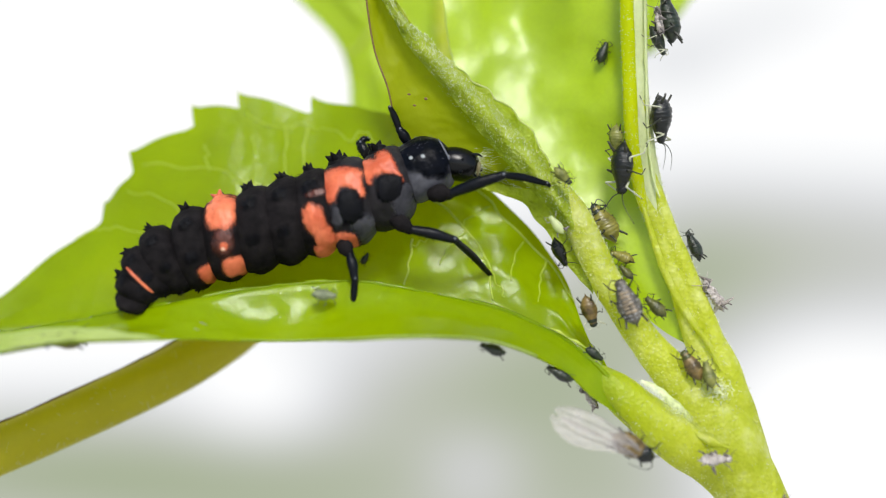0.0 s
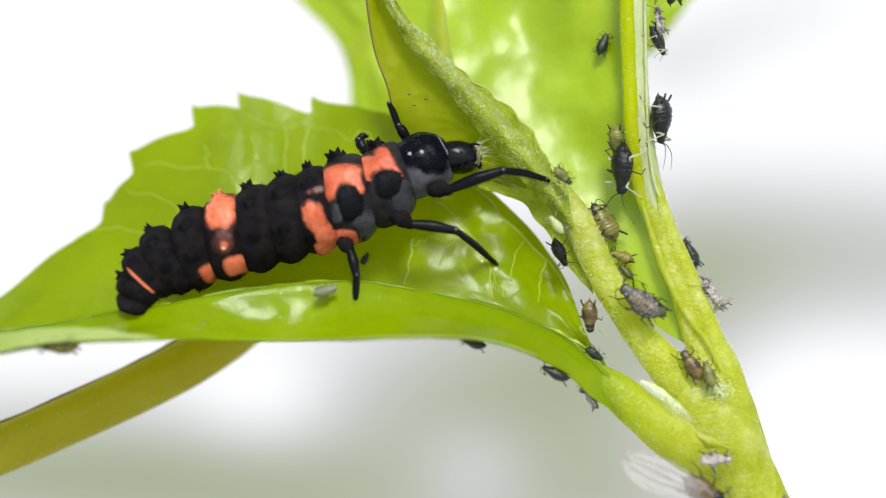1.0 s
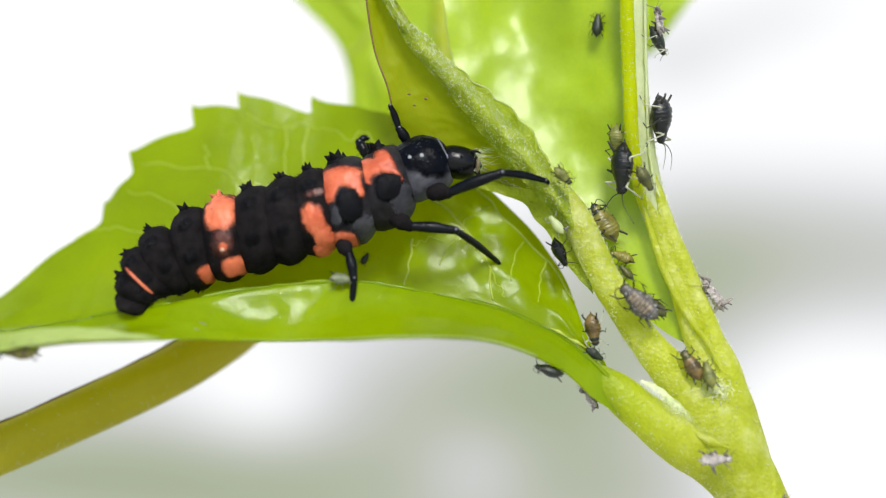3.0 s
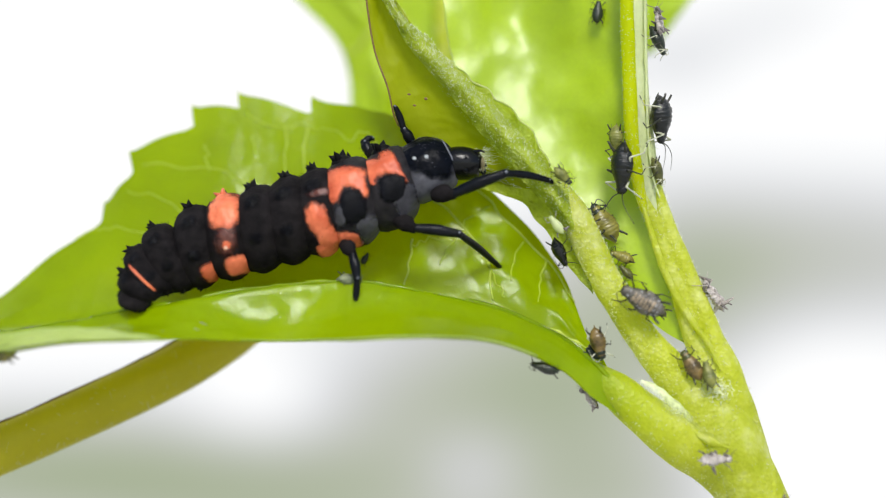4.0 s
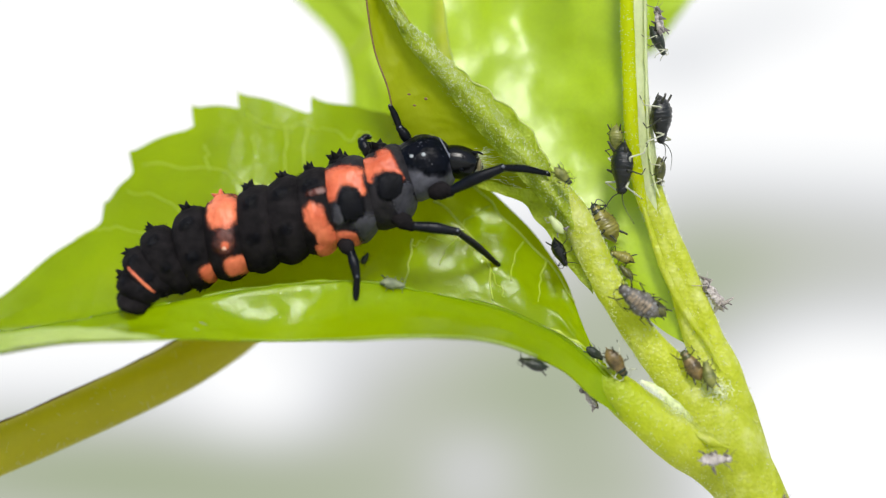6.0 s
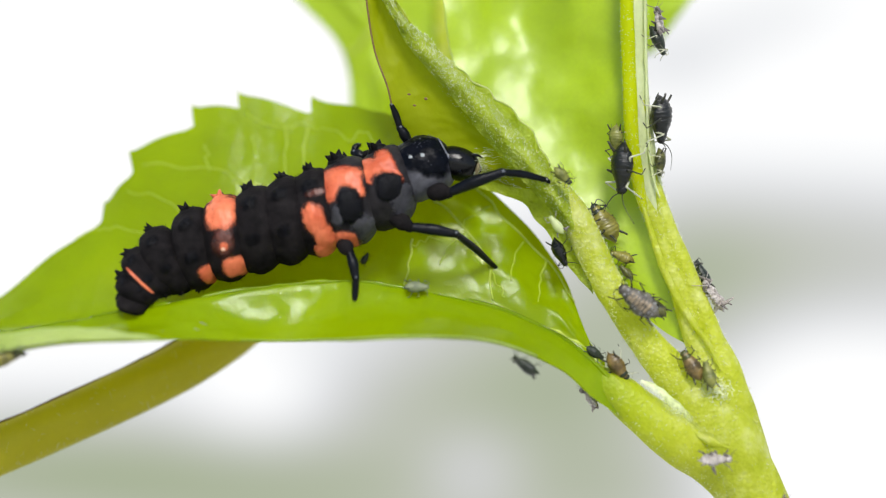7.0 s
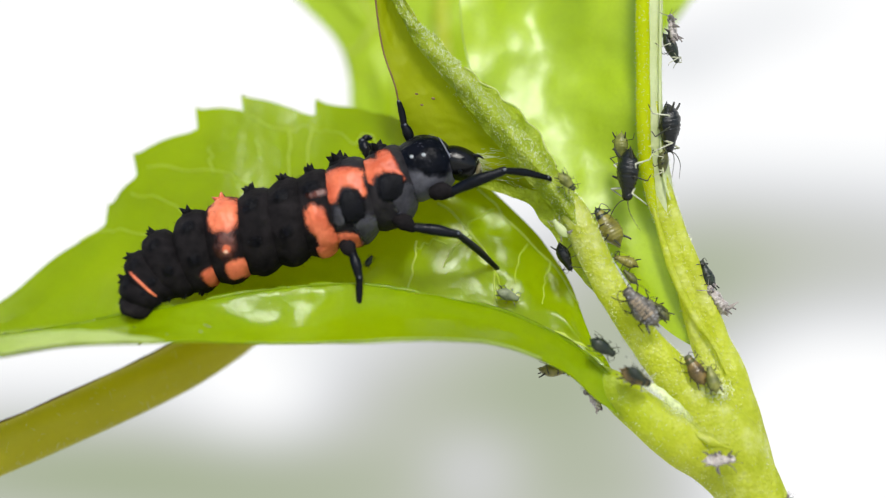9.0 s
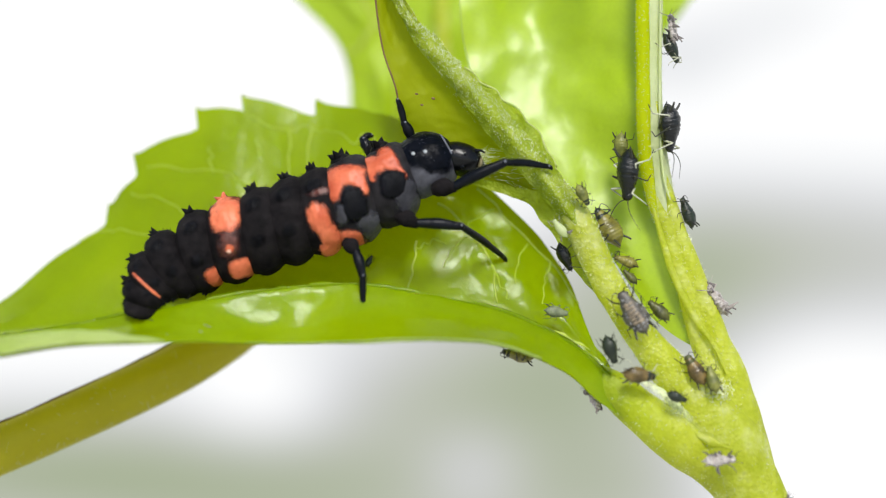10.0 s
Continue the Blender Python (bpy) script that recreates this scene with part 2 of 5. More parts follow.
def egg(centre, size, axes=None, seg=16, rings=10, power=0.5):
    """A rounded body with half-sizes size along the three axes (rows)."""
    ax = np.eye(3) if axes is None else np.array(axes, dtype=float)
    verts, faces = [], []
    for i in range(rings + 1):
        s = -math.cos(math.pi * i / rings)
        rr = max(1e-3, (1 - s * s)) ** power
        for j in range(seg):
            th = 2 * math.pi * j / seg
            p = np.array([s * size[0], rr * math.cos(th) * size[1], rr * math.sin(th) * size[2]])
            verts.append(tuple(np.array(centre) + p @ ax))
    for i in range(rings):
        for j in range(seg):
            j2 = (j + 1) % seg
            faces.append((i * seg + j, i * seg + j2, (i + 1) * seg + j2, (i + 1) * seg + j))
    faces.append(tuple(range(seg - 1, -1, -1)))
    faces.append(tuple(rings * seg + j for j in range(seg)))
    return verts, faces


def cone(base, tip, r, seg=5):
    return tube([base, tuple((np.array(base) + np.array(tip)) / 2), tip], [r, r * 0.55, r * 0.06], 4, seg)


class Sheet:
    """A thin curved blade skinned over curves of equal numbers of points; u runs along them, v across them."""

    def __init__(self, curves, nu, nv, thick, margin=None, relief=None, dents=None):
        fine = [spline(c, nu) for c in curves]
        g = np.zeros((nu, nv, 3))
        for i in range(nu):
            g[i] = spline([c[i] for c in fine], nv)
        if margin:
            for i in range(nu):
                a = margin(i / (nu - 1))
                out = g[i, -1] - g[i, -4]
                out /= np.linalg.norm(out) + 1e-9
                for k in range(6):
                    g[i, nv - 1 - k] += out * a * (1 - k / 6) ** 1.3
        self.g, self.nu, self.nv, self.thick = g, nu, nv, thick
        self.nrm = self.normals()
        if relief:
            h = np.array([[relief(i / (nu - 1), j / (nv - 1)) for j in range(nv)] for i in range(nu)])
            self.g = self.g + self.nrm * h[:, :, None]
            self.nrm = self.normals()
        if dents:
            h = np.array([[dents(j / (nv - 1), self.g[i, j]) for j in range(nv)] for i in range(nu)])
            self.g = self.g + self.nrm * h[:, :, None]
            self.nrm = self.normals()

    def normals(self):
        du, dv = np.gradient(self.g, axis=0), np.gradient(self.g, axis=1)
        n = np.cross(du, dv)
        n /= np.linalg.norm(n, axis=2)[:, :, None] + 1e-12
        if n[:, :, 1].mean() > 0:
            n = -n
        return n

    def geo(self):
        nu, nv = self.nu, self.nv
        front = self.g.reshape(-1, 3)
        back = (self.g - self.nrm * self.thick).reshape(-1, 3)
        n = nu * nv
        verts = np.vstack([front, back]).tolist()
        idx = lambda i, j: i * nv + j
        faces = []
        for i in range(nu - 1):
            for j in range(nv - 1):
                q = (idx(i, j), idx(i + 1, j), idx(i + 1, j + 1), idx(i, j + 1))
                faces.append(q)
                faces.append(tuple(k + n for k in reversed(q)))
        rim = [idx(i, 0) for i in range(nu)] + [idx(nu - 1, j) for j in range(1, nv)] + [idx(i, nv - 1) for i in range(nu - 2, -1, -1)] + [idx(0, j) for j in range(nv - 2, 0, -1)]
        k = len(rim)
        base = len(verts)
        verts += [verts[a] for a in rim] + [verts[a + n] for a in rim]
        for a in range(k):
            b = (a + 1) % k
            faces.append((base + b, base + a, base + a + k, base + b + k))
        return verts, faces

    def at(self, u, v, lift=0.0):
        x, y = u * (self.nu - 1), v * (self.nv - 1)
        i, j = min(int(x), self.nu - 2), min(int(y), self.nv - 2)
        a, b = x - i, y - j
        mix = lambda m: (m[i, j] * (1 - a) + m[i + 1, j] * a) * (1 - b) + (m[i, j + 1] * (1 - a) + m[i + 1, j + 1] * a) * b
        return mix(self.g) + mix(self.nrm) * lift

    def foot(self, x, z):
        """(u, v) of the place on the rear half of the blade that lies behind (x, z) as seen along the view axis."""
        j0 = int(self.nv * 0.55)
        g = self.g[:, j0:]
        k = 40.886 / (40.886 + g[:, :, 1])
        d = (g[:, :, 0] * k - x) ** 2 + (g[:, :, 2] * k - z) ** 2
        i, j = np.unravel_index(int(d.argmin()), d.shape)
        return i / (self.nu - 1), (j + j0) / (self.nv - 1)

    def vein(self, uv, r0, r1, n=16, lift=0.0):
        path = spline(uv, n)
        pts = [self.at(min(max(u, 0), 1), min(max(v, 0), 1), lift) for u, v in path]
        return tube(pts, [r0, (r0 + r1) / 2, r1], n, 6)


# ---- surroundings ----
def backdrop():
    m, nt, p, out = node_mat("glowing_distance")
    nt.nodes.remove(p)
    tc = nt.nodes.new("ShaderNodeTexCoord")
    total = None

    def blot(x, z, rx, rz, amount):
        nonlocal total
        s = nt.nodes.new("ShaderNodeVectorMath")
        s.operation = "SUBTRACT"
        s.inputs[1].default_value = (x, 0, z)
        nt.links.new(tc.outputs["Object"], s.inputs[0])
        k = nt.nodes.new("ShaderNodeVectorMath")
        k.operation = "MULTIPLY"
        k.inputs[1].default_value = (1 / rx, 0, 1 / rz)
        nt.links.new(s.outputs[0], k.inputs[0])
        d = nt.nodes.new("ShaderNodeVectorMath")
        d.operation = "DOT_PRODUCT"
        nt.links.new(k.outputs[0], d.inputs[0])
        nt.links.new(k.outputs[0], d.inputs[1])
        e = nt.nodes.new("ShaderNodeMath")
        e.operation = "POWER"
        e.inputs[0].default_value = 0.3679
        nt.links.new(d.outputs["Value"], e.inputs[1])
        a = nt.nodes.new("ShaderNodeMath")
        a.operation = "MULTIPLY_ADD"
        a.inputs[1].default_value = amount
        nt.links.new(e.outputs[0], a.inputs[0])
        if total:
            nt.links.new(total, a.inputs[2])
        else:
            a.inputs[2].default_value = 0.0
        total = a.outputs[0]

    # soft out-of-focus shapes painted into the glow: dark where amount is positive, bright where negative
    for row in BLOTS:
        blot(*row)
    # the sheet gives off its painted brightness itself, with no lamp behind it
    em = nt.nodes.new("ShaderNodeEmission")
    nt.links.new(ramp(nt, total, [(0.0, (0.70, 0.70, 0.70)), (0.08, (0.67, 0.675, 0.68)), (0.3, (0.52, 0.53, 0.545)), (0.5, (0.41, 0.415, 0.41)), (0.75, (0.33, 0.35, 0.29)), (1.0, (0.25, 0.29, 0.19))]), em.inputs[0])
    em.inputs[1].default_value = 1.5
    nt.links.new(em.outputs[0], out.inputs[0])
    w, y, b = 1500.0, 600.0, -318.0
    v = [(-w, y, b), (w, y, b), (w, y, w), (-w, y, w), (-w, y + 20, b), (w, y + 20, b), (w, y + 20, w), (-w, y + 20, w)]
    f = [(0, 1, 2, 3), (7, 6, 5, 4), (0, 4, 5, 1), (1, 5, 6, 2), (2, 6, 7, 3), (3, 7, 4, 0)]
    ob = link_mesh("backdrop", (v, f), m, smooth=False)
    tagged(ob, "glowing backdrop painted with a pale blurred white and grey-green distance", "backdrop", kind="structure")


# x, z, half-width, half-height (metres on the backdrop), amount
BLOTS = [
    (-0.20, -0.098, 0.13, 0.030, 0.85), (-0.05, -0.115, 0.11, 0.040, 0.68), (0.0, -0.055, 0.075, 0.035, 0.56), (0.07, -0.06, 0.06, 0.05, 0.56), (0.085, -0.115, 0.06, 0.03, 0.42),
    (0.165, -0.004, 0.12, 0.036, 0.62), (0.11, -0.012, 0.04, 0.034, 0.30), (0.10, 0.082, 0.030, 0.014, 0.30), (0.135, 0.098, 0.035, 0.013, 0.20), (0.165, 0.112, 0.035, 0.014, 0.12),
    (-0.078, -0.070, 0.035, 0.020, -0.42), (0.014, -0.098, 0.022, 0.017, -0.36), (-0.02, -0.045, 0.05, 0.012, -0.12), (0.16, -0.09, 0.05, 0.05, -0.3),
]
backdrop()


# added out of view: a pale plane that throws light up onto the undersides
def ground():
    m, nt, p, out = node_mat("bounce_ground")
    nt.links.new(ramp(nt, grain(nt, 6.0, 6.0), [(0.3, (0.42, 0.42, 0.38)), (0.7, (0.58, 0.58, 0.55))]), p.inputs["Base Color"])
    p.inputs["Roughness"].default_value = 0.8
    w, z = 40000.0, -320.0
    v = [(-w, -w, z), (w, -w, z), (w, w, z), (-w, w, z), (-w, -w, z - 20), (w, -w, z - 20), (w, w, z - 20), (-w, w, z - 20)]
    f = [(0, 1, 2, 3), (7, 6, 5, 4), (0, 4, 5, 1), (1, 5, 6, 2), (2, 6, 7, 3), (3, 7, 4, 0)]
    tagged(link_mesh("ground", (v, f), m, smooth=False), "unseen pale grey ground added far below the plant to bounce light", "ground", kind="structure")


ground()

# ---- the plant ----
NODE = (8.23, 0, -5.72)
plant = thing("plant_shoot", NODE, "fresh yellow-green plant shoot with toothed leaves and downy stems", "plant")


def teeth(places, height, reach):
    """Forward-pointing teeth with a bulging back between one tip and the next."""
    def f(u):
        a = 0.0
        for p in places:
            t = (u - p) / reach
            if 0 <= t <= 1:
                a = max(a, height * (0.86 * (1 - t) ** 1.3 + 0.20 * math.sin(math.pi * t) + 0.30 * math.exp(-t / 0.07)))
            elif 0 < p - u < 0.006:
                a = max(a, height * 1.16 * (1 - (p - u) / 0.006))
        return a
    return f


def serrated_leaf():
    near = [(-14.09, -2.2, -3), (-11.83, -2.2, -2.76), (-10.17, -2.2, -2.49), (-8.49, -2.3, -2.41), (-6.82, -1.8, -2.41), (-5.19, -1.4, -2.5), (-3.69, -1.3, -2.5), (-2.18, -2.05, -2.42), (-0.36, -2.1, -2.36), (1.46, -1.8, -2.53), (3.2, -1, -3.28), (4.17, -0.7, -4.11), (4.98, -0.5, -4.71)]
    flank = [(-14.4, -1.35, -2.79), (-12.09, -1.35, -2.56), (-10.39, -1.35, -2.3), (-8.67, -1.45, -2.11), (-6.95, -1.62, -1.91), (-5.32, -1.2, -1.97), (-3.63, -1.08, -1.85), (-2.22, -1.35, -1.73), (-0.37, -1.35, -1.83), (1.49, -1.1, -2.16), (3.15, -0.75, -2.72), (4.1, -0.6, -3.44), (4.95, -0.6, -4.19)]
    crest = [(-14.53, -1, -2.5), (-12.19, -1, -2.29), (-10.48, -1, -2.04), (-8.79, -0.9, -1.73), (-7.05, -1.05, -1.43), (-5.37, -0.84, -1.14), (-3.66, -0.74, -0.97), (-2.25, -0.75, -0.95), (-0.38, -0.7, -1.24), (1.51, -0.5, -1.67), (3.09, -0.4, -2.35), (4.04, -0.4, -3.02), (4.93, -0.6, -3.91)]
    valley = [(-15.77, 2.4, -2.65), (-13.26, 2.5, -2.49), (-11.43, 2.6, -2.27), (-9.59, 2.7, -2.06), (-7.72, 2.7, -1.85), (-5.85, 2.7, -1.6), (-3.97, 2.6, -1.51), (-2.4, 1.9, -1.48), (-0.39, 0.9, -1.61), (1.55, 0.55, -1.92), (3.16, 0.4, -2.56), (4.13, 0.2, -3.19), (4.92, -0.3, -3.97)]
    middle = [(-15.33, 2.6, -2.53), (-13.16, 2.7, -2.02), (-11.68, 2.9, -1.18), (-10.17, 3, -0.33), (-8.45, 3, 0.36), (-6.57, 3, 1.04), (-4.52, 3, 1.22), (-2.59, 2.3, 1.03), (-0.73, 1.6, 0.68), (1.08, 1.25, -0.15), (2.87, 0.9, -1.45), (4.14, 0.3, -2.91), (4.86, -0.2, -3.86)]
    margin = [(-15.03, 2.7, -2.28), (-13.36, 2.8, -1.45), (-11.88, 3, -0.19), (-10.27, 3.1, 0.91), (-9.35, 3.2, 2.42), (-7.56, 3.3, 3.77), (-5.76, 3.3, 4.26), (-3.5, 3.1, 4.07), (-1.42, 2.5, 3.94), (1.78, 1.72, 1.36), (3.30, 1.3, -0.40), (4.08, 0.6, -2.35), (4.71, -0.1, -3.55)]
    near_by = lambda c, k: [tuple(np.array((x, y * k, z)) * ((40.886 + y * k) / (40.886 + y), 1, (40.886 + y * k) / (40.886 + y))) for x, y, z in c]
    valley, middle = near_by(valley, 0.5), near_by(middle, 0.72)
    near = [near_by([p], 1 + 0.2 * min(1.0, max(0.0, (1.5 - p[0]) / 2.5)))[0] for p in near]
    lip = [tuple(0.88 * np.array(c) + 0.12 * np.array(v) + (0, 0, 0.0)) for c, v in zip(crest, valley)]
    k = 1 / 12

    def across(v):
        return v * 5 / 6 if v < 0.4 else 1 - (1 - v) * 5 / 6 if v > 0.6 else 1 / 3 + (v - 0.4) * 5 / 3

    def relief(u, v):
        v = v * 6 / 5 if v < 1 / 3 else 1 - (1 - v) * 6 / 5 if v > 2 / 3 else 0.4 + (v - 1 / 3) * 0.6
        h = 0.06 * noise.noise((u * 9, v * 6, 3.1)) + 0.06 * noise.noise((u * 24, v * 14, 7.7))
        h *= (0.3 + 0.7 * min(1.0, max(0.0, (v - 0.42) * 8))) * (1.0 if v < 0.5 else min(1.0, max(0.0, (u - 0.55) * 7)))
        h += 0.05 * noise.noise((u * 40, v * 9, 4.4)) * math.exp(-((u - 0.50) / 0.06) ** 2 - ((v - 0.25) / 0.15) ** 2)
        return h
    def dents(v, p):
        a = min(1.0, max(0.0, (v - 0.66) * 9)) * min(1.0, max(0.0, (1.0 - v) * 9))
        b = min(1.0, max(0.0, (p[0] + 1.5) * 0.5)) * min(1.0, max(0.0, (4.6 - p[0]) * 0.8))
        return a * (0.015 + 0.145 * b) * (noise.noise((p[0] * 0.85, 2.2, p[2] * 0.85)) + 0.3 * noise.noise((p[0] * 2.2, 4.2, p[2] * 2.2)))
    s = Sheet([near, flank, crest, lip, valley, middle, margin], 300, 84, 0.06, teeth([3 * k, 4.02 * k, 5.05 * k, 5.85 * k, 6.85 * k], 0.62, 0.07), relief=relief, dents=dents)
    leaf = link_mesh("serrated_leaf", s.geo(), LEAF, plant, "broad glossy toothed leaf curled into a trough", (4.37, -0.3, -3.23))
    link_mesh("midrib", s.vein([(u, across(0.6 + (v - 0.5) * 0.8)) for u, v in ((1.0, 0.5), (0.85, 0.45), (0.6, 0.44), (0.2, 0.42))], 0.10, 0.05, 40, -0.008), VEIN_FAINT, leaf)
    bold = [[(-0.27, 1.44), (0.61, 0.49), (1.21, -0.32), (1.42, -1.5)], [(-0.85, 0.35), (-0.94, -0.26), (-1.1, -1.1)],
            [(0.88, 1.71), (1.29, 1.44), (1.36, 1.2), (1.75, 0.83), (2.3, 0.22), (2.9, -0.32), (3.45, -1.07), (3.7, -1.47)]]
    faint = [[(-5.61, 3.80), (-4.40, 3.37), (-4.13, 3.49), (-3.40, 3.49), (-2.66, 3.13)], [(-4.43, 3.33), (-4.43, 2.18), (-4.3, 1.6)], [(-8.5, 2.39), (-6.41, 2.22), (-5.61, 1.85)],
             [(-3.8, 3.5), (-3.94, 2.52), (-3.85, 2.0)], [(-5.34, 3.13), (-5.25, 2.58)], [(1.36, 1.16), (0.75, 0.89), (0.48, 0.56)], [(1.24, -0.4), (1.55, -1.0), (1.75, -1.4)],
             [(-10.4, 0.4), (-9.2, 0.6), (-8.0, 0.3)], [(-8.9, 1.6), (-7.9, 1.4), (-7.2, 0.9)], [(-6.6, 2.24), (-6.7, 3.0)], [(2.3, 0.22), (2.0, -0.3), (1.9, -0.9)], [(2.9, -0.32), (2.75, -0.9), (2.7, -1.5)],
             [(0.61, 0.49), (0.2, 0.1), (-0.1, -0.5)], [(-0.9, 0.1), (-0.4, 0.3), (0.0, 0.2)], [(-2.66, 3.13), (-2.2, 3.2), (-1.8, 3.0)]]
    for lines, mat, r in ((bold, VEIN, 0.040), (faint, VEIN_FAINT, 0.034)):
        for line in lines:
            link_mesh("vein", s.vein([s.foot(x, z) for x, z in spline(line, 9)], r, r * 0.65, 40, 0.0), mat, leaf)
    for u, v, w in ((0.165, 0.18, 0.16), (0.175, 0.12, 0.10), (0.355, 0.16, 0.13), (0.345, 0.10, 0.08), (0.26, 0.06, 0.06), (0.30, 0.08, 0.05), (0.09, 0.3, 0.06)):
        p = s.at(u, across(v), -0.01)
        link_mesh("blemish", egg(tuple(p), (w, 0.02, w * 0.45), ((0.9, 0.1, -0.42), (0.42, 0.3, 0.86), (0.1, -0.9, 0.3)), 10, 6), BLEMISH, leaf, "small dry brownish blemish")
    # thin pale sheet over the blade, its colour standing for the grazing sheen
    sheen_top = near_by([(-13.9, -2.05, -2.47), (-12.0, -2.05, -2.28), (-10.6, -2.05, -2.12), (-9.3, -2.12, -2.12), (-7.6, -2.27, -2.35)], 1.23)
    sheen_low = near_by([(-13.8, -2.35, -2.95), (-11.9, -2.35, -2.70), (-10.5, -2.35, -2.48), (-9.3, -2.35, -2.40), (-7.55, -2.30, -2.375)], 1.23)
    link_mesh("edge_sheen", Sheet([sheen_top, sheen_low], 60, 12, 0.04, relief=lambda u, v: 0.05 * noise.noise((u * 12, v * 3, 9.9))).geo(), EDGE_SHEEN, leaf, "pale sheen painted along the leaf edge")
    # pale tube whose colour stands for light glowing through the soft edge
    link_mesh("edge_glow", s.vein([(0.40, 0.004), (0.52, 0.004), (0.66, 0.004), (0.80, 0.004)], 0.008, 0.05, 60, 0.0), EDGE_SHEEN, leaf, "thin rim glow painted along the leaf edge")
    # glare on the fold, modelled as thin pale tubes
    for line in ([(2.97, -0.36, -2.2), (3.25, -0.44, -2.32), (3.47, -0.46, -2.46)], [(3.47, -0.44, -2.48), (3.75, -0.46, -2.6), (4, -0.46, -2.76)]):
        link_mesh("glare_streak", tube(line, [0.008, 0.035, 0.008], 16, 8, wobble=0.4), VEIN, leaf, "whitish glare streak painted on the fold")
    return leaf, s


def hairs(spots, length, r, seed, spread=0.45):
    """Short pale hairs at (place, direction) pairs, joined. spread: how far they lie down at random."""
    rng = np.random.RandomState(seed)
    verts, faces = [], []
    for p, d in spots:
        d = np.array(d) + rng.normal(0, spread, 3)
        d /= np.linalg.norm(d) + 1e-9
        a = np.cross(d, (0.3, 0.5, 0.81))
        a /= np.linalg.norm(a) + 1e-9
        b = np.cross(d, a)
        n = len(verts)
        for k in range(3):
            verts.append(tuple(p + r * (math.cos(2.094 * k) * a + math.sin(2.094 * k) * b)))
        verts.append(tuple(np.array(p) + d * length * rng.uniform(0.4, 1.3)))
        faces += [(n, n + 1, n + 3), (n + 1, n + 2, n + 3), (n + 2, n, n + 3)]
    return verts, faces


def tube_spots(points, radii, count, seed, flat=1.0, facing=True):
    rng = np.random.RandomState(seed)
    c, r = spline(points, 60), spline(np.array(radii, dtype=float), 60)
    t = np.gradient(c, axis=0)
    t /= np.linalg.norm(t, axis=1)[:, None]
    spots = []
    for _ in range(count):
        k0 = rng.uniform(0, 58.99)
        k, f = int(k0), k0 % 1
        a = np.cross(t[k], (0, -1, 0))
        a /= np.linalg.norm(a)
        b = np.cross(a, t[k])
        th = rng.uniform(-0.4, math.pi + 0.4) if facing else rng.uniform(0, 6.28)
        d = math.cos(th) * a + math.sin(th) * flat * b
        spots.append((c[k] * (1 - f) + c[k + 1] * f + d * r[k] * 0.97, d))
    return spots


